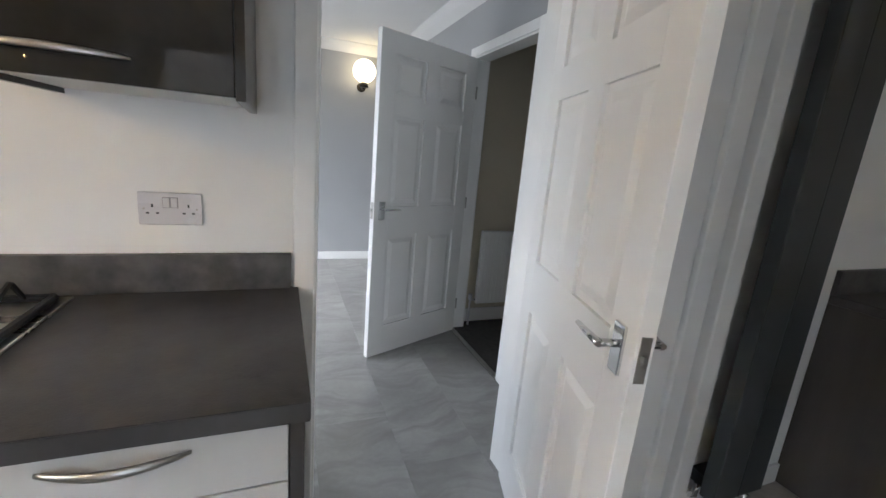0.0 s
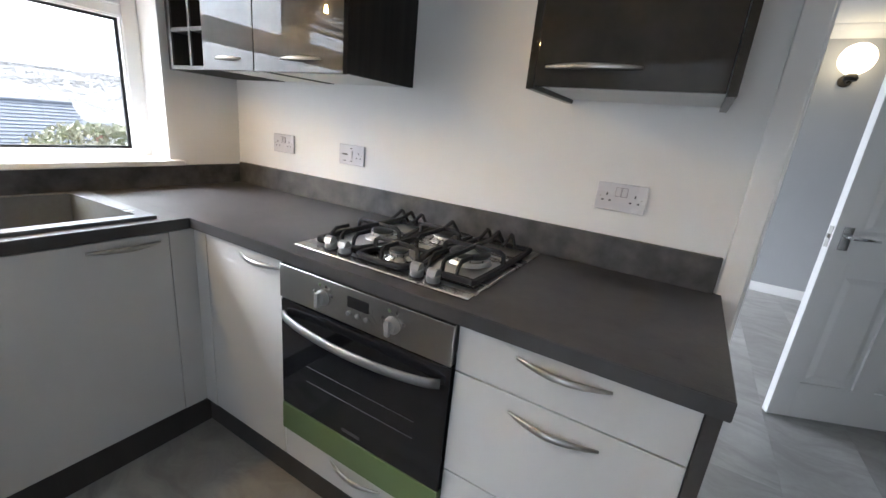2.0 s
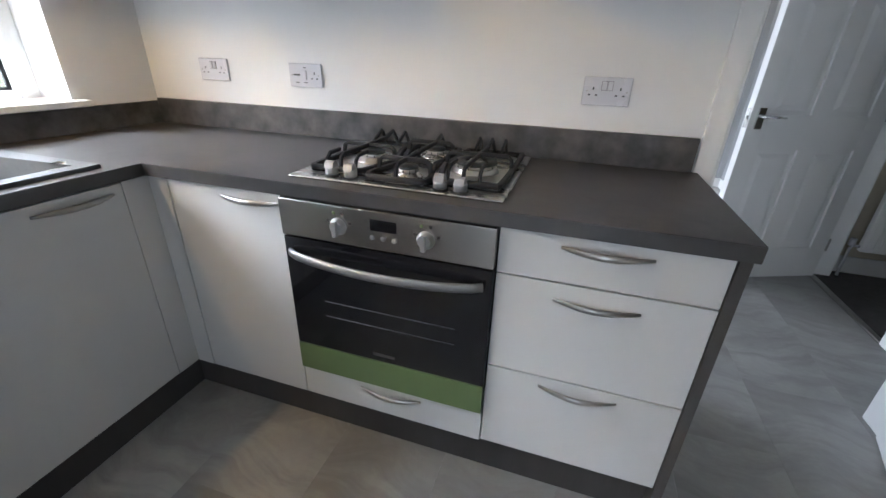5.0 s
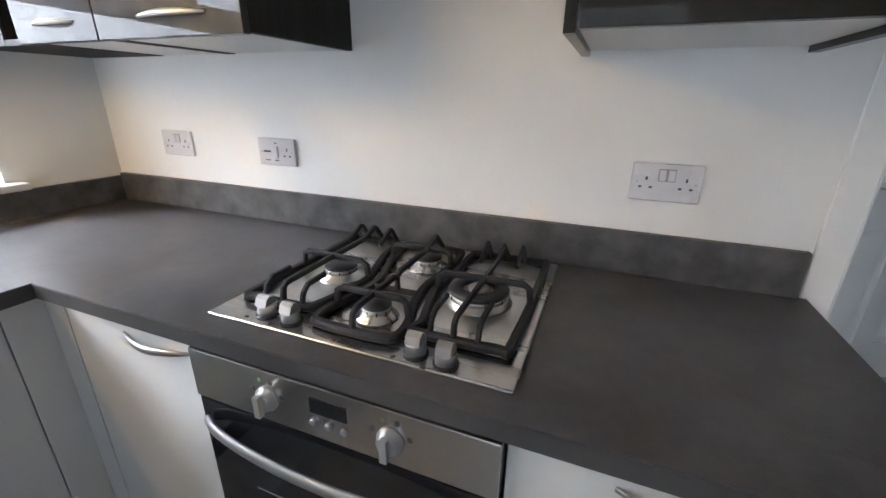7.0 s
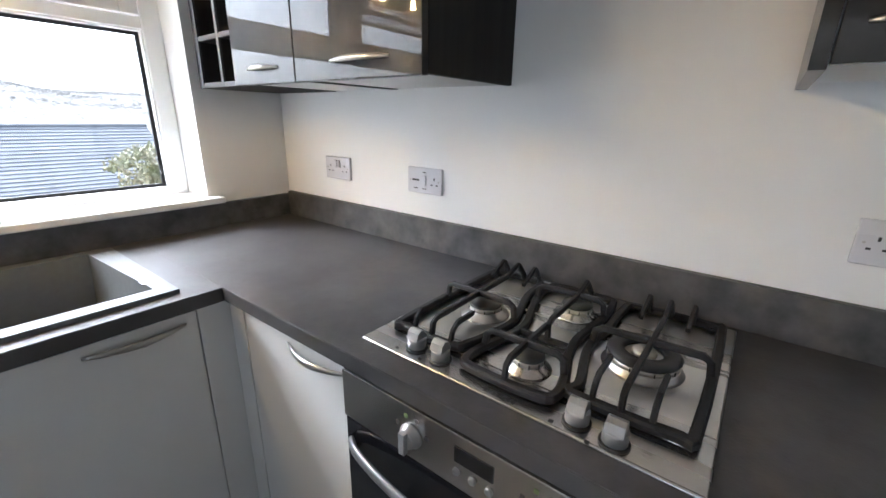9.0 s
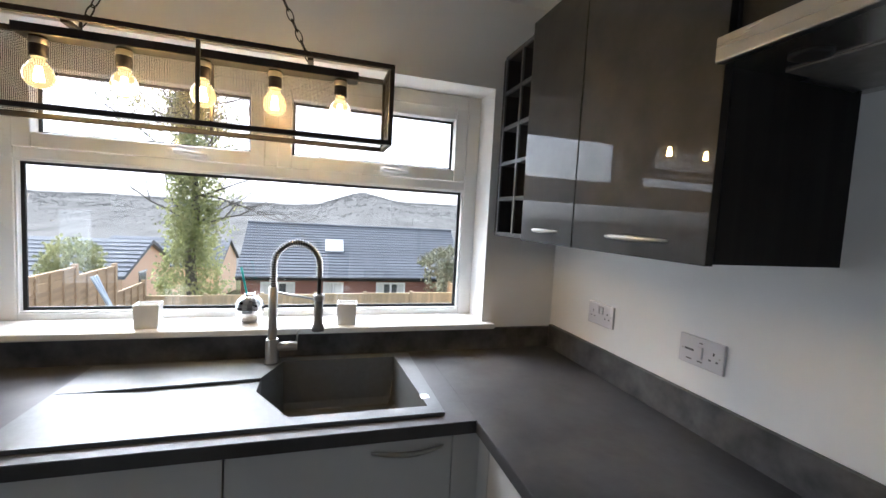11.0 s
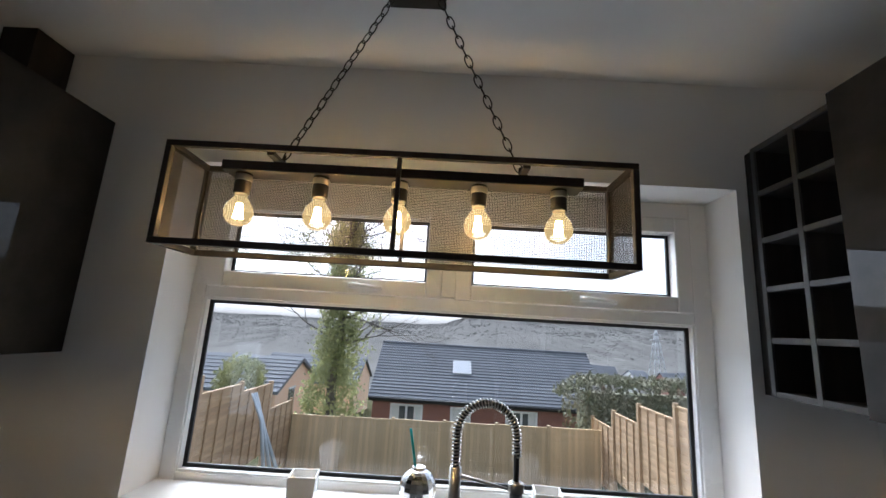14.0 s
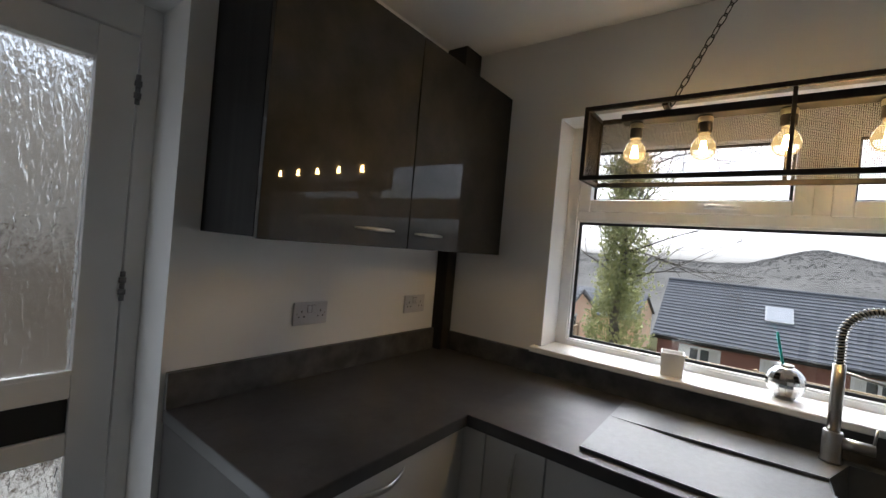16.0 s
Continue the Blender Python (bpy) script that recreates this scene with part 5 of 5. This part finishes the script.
M_PATIO = surf("pale_paving", (0.42, 0.40, 0.36), (0.34, 0.32, 0.29), 2, 30, 0.8, 0.9)


def height(x, y):
    """Lie of the land west of the house: garden slope, a valley, then wooded hills."""
    d = -2.6 - x
    if d <= 0:
        return -0.16
    h = -0.55 - 2.45 * min(d / 12.4, 1) - 2.3 * min(max((d - 12.4) / 12, 0), 1) - 9 * min(max((d - 30) / 90, 0), 1)
    u = min(max((d - 150) / 405, 0), 1)
    u = u * u * (3 - 2 * u)
    crest = 7.5 + 12 / (1 + math.exp(-(y - 20) / 14)) + 10 * math.exp(-((y - 45) / 32) ** 2) + 1.2 * noise.noise(Vector((y / 45, 1.7, 0))) + 0.9 * noise.noise(Vector((y / 12, 4.7, 0)))
    return h + u * (crest + 14) * (1 + 0.05 * noise.noise(Vector((x / 40, y / 40, 0)))) - min(max((d - 640) / 400, 0), 1) * 30


gx = [60, 12, 3.4, -2.5, -2.7] + [-2.6 - 0.9 * 1.17 ** k for k in range(1, 46)]
gy = sorted({round(s * v, 3) for s in (-1, 1) for v in [0.0] + [1.4 * 1.09 ** k - 1.2 for k in range(1, 82)]})
bm = bmesh.new()
grid = [[bm.verts.new((x, y, height(x, y))) for y in gy] for x in gx]
for i in range(len(gx) - 1):
    for k in range(len(gy) - 1):
        f = bm.faces.new((grid[i][k], grid[i + 1][k], grid[i + 1][k + 1], grid[i][k + 1]))
        f.smooth = True
        f.material_index = 1 if gx[i] < -60 else 0
g = structure("ground", bm, M_GRASS, "sloping garden, valley and wooded winter hills")
g.data.materials.append(M_WOODS)
structure("pavement", B(-2.4, -4.1, -0.17, 4.0, -1.82, -0.06), M_PATIO, "pale paving outside the back door")


def fence_panel(parent, p, q, top, h, material, boards, overlap):
    """One panel from p to q (x, y), standing below top."""
    a, b = Vector((*p, 0)), Vector((*q, 0))
    d = (b - a).normalized()
    n = Vector((-d.y, d.x, 0))
    bm = bmesh.new()
    L = (b - a).length
    def slab(u0, u1, z0, z1, t0, t1):
        c = [a + d * u + n * t for u, t in ((u0, t0), (u1, t0), (u1, t1), (u0, t1))]
        lo = [bm.verts.new((v.x, v.y, z0)) for v in c]
        hi = [bm.verts.new((v.x, v.y, z1)) for v in c]
        bm.faces.new(lo[::-1])
        bm.faces.new(hi)
        for k in range(4):
            bm.faces.new((lo[k], lo[(k + 1) % 4], hi[(k + 1) % 4], hi[k]))
    if overlap:                       # level lapped slats with upright battens
        for k in range(boards):
            z = top - h + h * k / boards
            slab(0.02, L - 0.02, z, z + h / boards * 0.97, 0.012 * (k % 2), 0.012 + 0.012 * (k % 2))
        for u in (0.02, L / 4, L / 2, 3 * L / 4, L - 0.065):
            slab(u, u + 0.045, top - h, top, -0.028, 0.052)
        slab(0, L, top, top + 0.03, -0.02, 0.035)
    else:                             # upright boards with a capping rail
        for k in range(boards):
            u = L * k / boards
            slab(u, u + L / boards * 0.96, top - h, top - 0.02, 0.004 * (k % 2), 0.018 + 0.004 * (k % 2))
        slab(0, L, top - 0.02, top + 0.03, -0.015, 0.04)
    return part("panel", bm, material, parent)


def fence(label, spans, material, boards, overlap, h=1.85):
    f = thing("garden_fence", (*spans[0][0], spans[0][2] - h), label, "fence", "garden fences")
    for p, q, top in spans:
        fence_panel(f, p, q, top, h, material, boards, overlap)
        part("post", B(p[0] - 0.05, p[1] - 0.05, top - h - 0.5, p[0] + 0.05, p[1] + 0.05, top + 0.08), material, f)
    return f


fence("tall close-boarded fence across the garden's end", [((-15.1, -4.95 + 1.68 * k), (-15.1, -4.95 + 1.68 * (k + 1)), -1.40 + 0.02 * k) for k in range(6)], M_TIMBER, 16, False)
fence("stepped orange lap-panel fence down the garden", [((x, -4.95), (x + 1.8, -4.95), t) for x, t in ((-15.05, -0.95), (-13.2, -0.22), (-11.4, -0.02), (-9.6, 0.30), (-7.8, 0.6))], M_ORANGE, 22, True)
fence("stepped lap-panel fence below the hedge", [((x, 5.15), (x + 1.75, 5.15), t) for x, t in ((-15.9, -1.05), (-14.1, -0.55), (-12.4, -0.08), (-10.6, 0.22), (-8.8, 0.55))], M_ORANGE, 22, True)
fence("brown board fence outside the back door", [((-2.2 + 1.8 * k, -4.2), (-0.4 + 1.8 * k, -4.2), 2.55) for k in range(4)], M_DARKFENCE, 16, False, 2.65)
rw = thing("garden_wall", (1.0, -3.65, -0.1), "low brown garden wall with a pale coping", "garden wall")
M_EARTHWALL = surf("brown_blockwork", (0.16, 0.125, 0.09), (0.11, 0.088, 0.065), 2.5, 30, 0.85, 0.95, bump=0.4, bump_scale=40)
part("wall", B(-2.3, -3.76, -0.1, 4.0, -3.54, 1.27), M_EARTHWALL, rw)
for k in range(7):
    part("coping", B(-2.3 + 0.9 * k, -3.80, 1.271, -1.408 + 0.9 * k, -3.50, 1.33, 0.012), M_PATIO, rw, "pale stone coping")
M_BLUE = surf("pale_blue_plastic_sheet", (0.55, 0.60, 0.66), (0.46, 0.52, 0.58), 8, 40, 0.35, 0.45)
bm = bmesh.new()
for k in range(3):
    tube(bm, [(-11.6 - 0.12 * k, -4.75, -0.25), (-11.75 - 0.12 * k, -4.5, -0.9 - 0.1 * k), (-11.7 - 0.2 * k, -4.2 + 0.1 * k, -2.3)], [0.025, 0.04, 0.055], 7)
solid("plastic_sheeting", bm, M_BLUE, "pale blue plastic sheeting hung over the fence", "plastic sheet")

# bungalow behind the fence
hs = thing("bungalow", (-29, 2.6, -5.2), "brick bungalow with a dark slate roof", "house")
EV, RG, EX, RX, Y0, Y1 = -2.40, 0.56, -25.9, -30.0, -4.35, 9.6
wins = ((-3.05, -1.15), (0.45, 1.65), (3.65, 5.5))
edges = [Y0 + 0.25] + [v for w in wins for v in w] + [Y1 - 0.25]
bm = bmesh.new()
for k in range(0, len(edges), 2):
    box(bm, EX - 0.55, edges[k], -5.4, EX - 0.25, edges[k + 1], EV)
for a, e in wins:
    box(bm, EX - 0.55, a, -5.4, EX - 0.25, e, -3.95)
    box(bm, EX - 0.55, a, -2.72, EX - 0.25, e, EV)
box(bm, -34.0, Y0 + 0.25, -5.4, EX - 0.55, Y0 + 0.55, EV)
box(bm, -34.0, Y1 - 0.55, -5.4, EX - 0.55, Y1 - 0.25, EV)
part("wall", bm, M_BRICK, hs, "red brick wall")
for y in (Y0 + 0.25, Y1 - 0.55):
    part("gable", prism(bmesh.new(), [(EX - 0.3, EV), (-34.0, EV), (RX, RG - 0.25)], y, y + 0.3, "y"), M_BRICK, hs)
n = 19
dx, dz = (RX - EX) / n, (RG - EV) / n
bm = bmesh.new()
vs = [bm.verts.new(p) for p in ((0.03, Y0, -0.02), (0.03, Y1, -0.02), (dx * 1.1, Y1, dz * 1.1), (dx * 1.1, Y0, dz * 1.1), (0.03, Y0, 0.045), (0.03, Y1, 0.045), (dx * 1.1, Y1, dz * 1.1 + 0.012), (dx * 1.1, Y0, dz * 1.1 + 0.012))]
for f in ((0, 1, 2, 3), (7, 6, 5, 4), (0, 4, 5, 1), (1, 5, 6, 2), (2, 6, 7, 3), (3, 7, 4, 0)):
    bm.faces.new([vs[i] for i in f])
course = mesh_of("tile_course", bm, M_ROOF)
roof = part("roof", prism(bmesh.new(), [(EX, EV - 0.06), (RX, RG - 0.06), (-34.2, EV - 0.06), (-34.2, EV), (RX, RG), (EX, EV)], Y0 + 0.05, Y1 - 0.05, "y"), M_ROOF, hs, "dark slate roof in level courses")
for k in range(n):
    ob = new("tile_course", course)
    ob.parent = roof
    ob.location = (EX + dx * k, 0, EV + dz * k + 0.01)
part("ridge", tube(bmesh.new(), [(RX, Y0, RG + 0.02), (RX, Y1, RG + 0.02)], 0.12, 8), M_ROOF, roof)
part("gutter", tube(bmesh.new(), [(EX + 0.06, Y0, EV - 0.05), (EX + 0.06, Y1, EV - 0.05)], 0.07, 8), M_BLACK, hs)
part("fascia", B(EX - 0.05, Y0 + 0.02, EV - 0.22, EX - 0.01, Y1 - 0.02, EV - 0.03), M_BLACK, hs)
sl = math.atan2(RG - EV, EX - RX)
rl = new("rooflight", mesh_of("rooflight", B(-0.60, -0.58, 0.0, 0.60, 0.58, 0.10, 0.01), M_PYLON))
rl.parent = hs
rl.matrix_parent_inverse = hs.matrix_basis.inverted()
rl.matrix_basis = Matrix.Translation((-28.2, 1.1, EV + (EX + 28.2) * (RG - EV) / (EX - RX) + 0.04)) @ pose(0, 0, 0, 0, math.degrees(sl), 0)
# the pane's pale base colour stands in for reflected sky
rp = new("pane", mesh_of("pane", B(-0.52, -0.50, 0.101, 0.52, 0.50, 0.106), surf("painted_sky_glass", (0.55, 0.57, 0.6), None, 1, 5, 0.05, 0.08, coat=1)))
rp.parent = rl
for a, e in wins:
    w = part("window", B(EX - 0.42, a + 0.07, -3.9, EX - 0.36, e - 0.07, -2.78), M_HOUSEGLASS, hs, "white-framed window with pale curtains")
    bm = bmesh.new()
    m = (a + e) / 2
    for y0, y1 in ((a, a + 0.13), (e - 0.13, e), (m - 0.06, m + 0.06)):
        box(bm, EX - 0.33, y0, -3.95, EX - 0.22, y1, -2.72)
    box(bm, EX - 0.325, a, -2.84, EX - 0.225, e, -2.72)
    box(bm, EX - 0.325, a, -3.95, EX - 0.225, e, -3.83)
    part("frame", bm, M_UPVC, w)
    part("curtain", B(EX - 0.352, a + 0.12, -3.85, EX - 0.345, a + 0.52, -2.82), M_FROST, w)
    part("curtain", B(EX - 0.352, e - 0.52, -3.85, EX - 0.345, e - 0.12, -2.82), M_FROST, w)


def plain_house(name, label, x0, x1, y0, y1, base, eave, ridge, wall, openings=()):
    """A house whose ridge runs along y between its gables."""
    h = thing(name, ((x0 + x1) / 2, (y0 + y1) / 2, base), label, "house", "far houses")
    xm = (x0 + x1) / 2
    part("wall", prism(bmesh.new(), [(x0, base), (x1, base), (x1, eave), (xm, ridge - 0.12), (x0, eave)], y0, y1, "y"), wall, h)
    r = part("roof", prism(bmesh.new(), [(x0 - 0.3, eave - 0.2), (xm, ridge - 0.1), (x1 + 0.3, eave - 0.2), (x1 + 0.3, eave - 0.05), (xm, ridge + 0.08), (x0 - 0.3, eave - 0.05)], y0 - 0.2, y1 + 0.2, "y"), M_ROOF, h)
    for k in range(1, 9):
        u = k / 9
        part("course_line", tube(bmesh.new(), [(x1 + 0.3 + (xm - x1 - 0.3) * u, y0 - 0.2, eave - 0.03 + (ridge + 0.11 - eave) * u), (x1 + 0.3 + (xm - x1 - 0.3) * u, y1 + 0.2, eave - 0.03 + (ridge + 0.11 - eave) * u)], 0.03, 4), M_ROOF, r)
    for a, b, z0, z1 in openings:
        w = part("window", B(a, y1, z0, b, y1 + 0.03, z1), M_HOUSEGLASS, h)
        part("frame", B(a - 0.07, y1, z1, b + 0.07, y1 + 0.06, z1 + 0.08), M_UPVC, w)
    return h


plain_house("house", "ochre rendered house with a grey slate roof", -27.6, -21.7, -20, -8.1, -5.6, -1.7, -0.45, M_RENDER, ((-24.2, -23.4, -3.0, -1.9),))
plain_house("house", "grey-roofed house behind the ivy tree", -44, -37, -16, -7.5, -7.5, -3.2, -1.4, M_RENDER)
rr = random.Random(5)
for k in range(8):
    y = 39 + 5.0 * k + rr.uniform(-1, 1)
    x = -96 - rr.uniform(0, 20)
    plain_house("house", "small far house in the valley", x - 7, x, y - 1.9, y + 1.8, -16, -7.4 + rr.uniform(-0.5, 0.5), -5.2 + rr.uniform(-0.4, 0.4), M_FROST if k % 3 else M_BRICK)

# hedge beyond the fence
bm = bmesh.new()
rr = random.Random(11)
pts = []
for k in range(7000):
    u, v = rr.uniform(0, 1), rr.random()
    y = 4.3 + 8.5 * u
    top = 0.10 + 0.18 * noise.noise(Vector((y * 0.9, 0, 0))) - 0.5 * math.exp(-((y - 4.3) / 0.5) ** 2)
    face = rr.random()
    x = -16.4 if face < 0.6 else -16.4 - 1.6 * rr.random()
    z = top - 2.6 * v if face < 0.6 else top
    c = Vector((x + rr.gauss(0, 0.12), y + rr.gauss(0, 0.08), z + rr.gauss(0, 0.10)))
    s = rr.uniform(0.05, 0.11)
    e = Euler((rr.uniform(0, 6), rr.uniform(0, 6), rr.uniform(0, 6))).to_matrix()
    vs = [bm.verts.new(c + e @ Vector(p)) for p in ((-s, 0, 0), (0, -s * 0.6, 0.02), (s, 0, 0), (0, s * 0.6, -0.02))]
    bm.faces.new(vs)
for k in range(260):
    y, z = rr.uniform(4.4, 12), rr.uniform(-1.4, 0.1)
    tube(bm, [(-16.3 + rr.gauss(0, 0.1), y, z), (-16.2 + rr.gauss(0, 0.1), y + rr.gauss(0, 0.25), z + rr.uniform(0, 0.5))], 0.012, 4)
box(bm, -17.8, 5.2, -3.2, -16.9, 12.3, -0.35)
tagged(new("hedge", mesh_of("hedge", bm, M_HEDGE)), "overgrown clipped hedge with bare twigs", "hedge", "", "stuff")


# ivy-clad tree
def limb(bm, p, d, length, r, depth, rr, tips):
    pts, rs = [p], [r]
    q = p.copy()
    for k in range(5):
        d = (d + Vector((rr.gauss(0, 0.16), rr.gauss(0, 0.16), rr.gauss(0.02, 0.12)))).normalized()
        q = q + d * length / 5
        pts.append(q.copy())
        rs.append(r * (1 - 0.13 * (k + 1)))
    tube(bm, pts, rs, 6 if depth < 2 else 4)
    tips.extend(pts[2:])
    if depth < 4:
        for k in range(3 if depth < 3 else 2):
            i = rr.randint(2, 5)
            nd = (d + Vector((rr.gauss(0, 0.65), rr.gauss(0, 0.65), rr.gauss(0.1, 0.45)))).normalized()
            limb(bm, pts[i], nd, length * rr.uniform(0.55, 0.8), max(rs[i] * 0.72, 0.009), depth + 1, rr, tips)


tree = thing("tree", (-18.6, -4.55, height(-18.6, -4.5)), "bare winter tree thickly clad in ivy", "tree")
rr = random.Random(21)
bm = bmesh.new()
base = Vector((-18.6, -4.55, height(-18.6, -4.5) - 0.2))
trunk = [base + Vector((0.06 * math.sin(k), 0.10 * math.sin(1.7 * k), 1.15 * k)) for k in range(12)]
tube(bm, trunk, [0.24 * (1 - 0.075 * k) for k in range(12)], 10)
tips = []
for k in range(34):
    i = rr.randint(4, 11)
    a = rr.uniform(0, 6.28)
    limb(bm, trunk[i], Vector((0.6 * math.cos(a), math.sin(a), rr.uniform(0.2, 0.9))).normalized(), rr.uniform(1.9, 3.0), 0.046, 1, rr, tips)
for k in range(22):
    a = rr.uniform(0, 6.28)
    limb(bm, trunk[rr.randint(7, 11)], Vector((0.6 * math.cos(a), math.sin(a), rr.uniform(0.5, 1.4))).normalized(), rr.uniform(1.4, 2.2), 0.03, 2, rr, tips)
part("trunk", bm, M_BARK, tree, "grey trunk with spreading bare branches")


def leaf(bm, c, s, rr):
    e = Euler((rr.uniform(0, 6), rr.uniform(0, 6), rr.uniform(0, 6))).to_matrix()
    vs = [bm.verts.new(c + e @ Vector(p)) for p in ((-s, 0, 0), (-0.2 * s, -0.75 * s, 0.1 * s), (s, 0, 0), (-0.2 * s, 0.75 * s, 0.1 * s))]
    bm.faces.new(vs)


bm = bmesh.new()
for k in range(300):                     # hanging clumps of ivy, each round a point of its own
    u = rr.random() ** 1.15
    z = base.z + 0.6 + 10.0 * u
    wide = 1.15 + 0.45 * noise.noise(Vector((z * 0.9, 3.1, 0))) - 0.55 * u * u
    a = rr.uniform(0, 6.28)
    rad = wide * math.sqrt(rr.uniform(0.02, 1.0)) * (1.25 if rr.random() < 0.12 else 0.85)
    at = Vector((base.x + rad * math.cos(a), base.y + rad * math.sin(a), z))
    size = rr.uniform(0.10, 0.36)
    for j in range(int(130 * size + 14)):
        leaf(bm, at + Vector((rr.gauss(0, size * 0.7), rr.gauss(0, size * 0.7), rr.gauss(0, size * 1.1) - 0.3 * size)), rr.uniform(0.045, 0.085), rr)
for t in tips[::5]:
    if rr.random() < 0.5 and (t - base).length < 9.5 and abs(t.y - base.y) < 2.0:
        for k in range(14):
            leaf(bm, t + Vector((rr.gauss(0, 0.16), rr.gauss(0, 0.16), rr.gauss(0, 0.16))), rr.uniform(0.03, 0.06), rr)
part("crown", bm, M_IVY, tree, "dense clumps of green ivy leaves")

sh = thing("garden_shrub", (-14.0, -6.2, -2.8), "rounded evergreen shrub beyond the fence", "shrub")
bm = bmesh.new()
for k in range(2200):
    v = Vector((rr.gauss(0, 1), rr.gauss(0, 1), rr.gauss(0, 1))).normalized() * rr.uniform(0.6, 1.0) * (1 + 0.25 * noise.noise(Vector((k * 0.01, 0, 0))))
    leaf(bm, Vector((-14.0 + 0.8 * v.x, -6.25 + 0.75 * v.y, -0.35 + 0.85 * v.z)), rr.uniform(0.03, 0.07), rr)
part("crown", bm, M_IVY, sh)
part("stem", tube(bmesh.new(), [(-14.0, -6.25, -3.1), (-14.0, -6.25, -0.5)], 0.08, 8), M_BARK, sh)

# pylon on the far slope
py = thing("electricity_pylon", (-150, 74, -15), "lattice steel electricity pylon", "pylon")
bm = bmesh.new()
levels = [(-15.5, 2.9), (-10.5, 2.3), (-7.0, 1.85), (-3.8, 1.45), (-0.8, 1.1), (2.0, 0.75), (4.4, 0.45), (6.2, 0.15)]
for (za, wa), (zb, wb) in zip(levels, levels[1:]):
    for sx, sy in ((-1, -1), (1, -1), (1, 1), (-1, 1)):
        tube(bm, [(-150 + sx * wa, 74 + sy * wa, za), (-150 + sx * wb, 74 + sy * wb, zb)], 0.15, 4)
    for s in (-1, 1):
        tube(bm, [(-150 + s * wa, 74 - wa, za), (-150 + s * wb, 74 + wb, zb)], 0.09, 4)
        tube(bm, [(-150 + s * wa, 74 + wa, za), (-150 + s * wb, 74 - wb, zb)], 0.09, 4)
part("tower", bm, M_PYLON, py)
for z, w in ((1.0, 1.9), (3.0, 2.2), (4.8, 1.6)):
    part("cross_arm", tube(bmesh.new(), [(-150, 74 - w, z), (-150, 74 + w, z)], 0.12, 4), M_PYLON, py)

# trees along the hills
rr = random.Random(77)
verts, faces = [], []
for k in range(11000):
    d = 505 + 60 * rr.random() if k < 6000 else 220 + 310 * rr.random() ** 0.7
    x, y = -2.6 - d, d * rr.uniform(-0.85, 0.75)
    z, r, h = height(x, y), rr.uniform(0.7, 2.0) * (0.35 + d / 800), rr.uniform(0.6, 2.2) * (0.3 + d / 900) * (1.0 if k < 6000 else 0.35)
    n0 = len(verts)
    verts.append((x, y, z + h))
    for j in range(5):
        a = 1.2566 * j + rr.uniform(-0.3, 0.3)
        verts.append((x + 1.2 * r * math.cos(a), y + r * math.sin(a), z + h * rr.uniform(0.2, 0.6)))
    for j in range(5):
        a = 1.2566 * j
        verts.append((x + 1.6 * r * math.cos(a), y + 1.5 * r * math.sin(a), z - 0.6))
    for j in range(5):
        i, m = n0 + 1 + j, n0 + 1 + (j + 1) % 5
        faces.append((n0, i, m))
        faces.append((i, i + 5, m + 5, m))
me = bpy.data.meshes.new("far_woods")
me.from_pydata(verts, [], faces)
me.polygons.foreach_set("use_smooth", [True] * len(me.polygons))
me.materials.append(M_WOODS)
tagged(new("far_woods", me), "bare winter woods on the far hillside", "woods", "", "stuff")

# ---- floor tiles ----
TW, TL, GAP = 0.3665, 0.733, 0.0003
tiles = {}
k0 = math.floor((-2.2 - 0.11) / TW)
for i in range(k0, k0 + 15):
    x0, x1 = 0.11 + TW * i, 0.11 + TW * (i + 1)
    off = 1.806 + (TL / 2 if i % 2 else 0)
    for k in range(-6, 6):
        y0, y1 = off + TL * k, off + TL * (k + 1)
        a, b, c, d = max(x0, -1.70), min(x1, 2.99), max(y0, -1.80), min(y1, 4.95)
        if b - a < 0.02 or d - c < 0.02 or (a > 1.20 and c > 1.0) or (d < -1.5 and (a < -0.95 or b > 0.1)):
            continue
        size = (round(b - a, 3), round(d - c, 3))
        if size not in tiles:
            tiles[size] = mesh_of("tile", B(0, 0, -0.0019, size[0] - GAP, size[1] - GAP, 0.0), M_FLOOR)
        t = new("tile", tiles[size])
        t.parent = floor
        t.location = (a, c, 0)
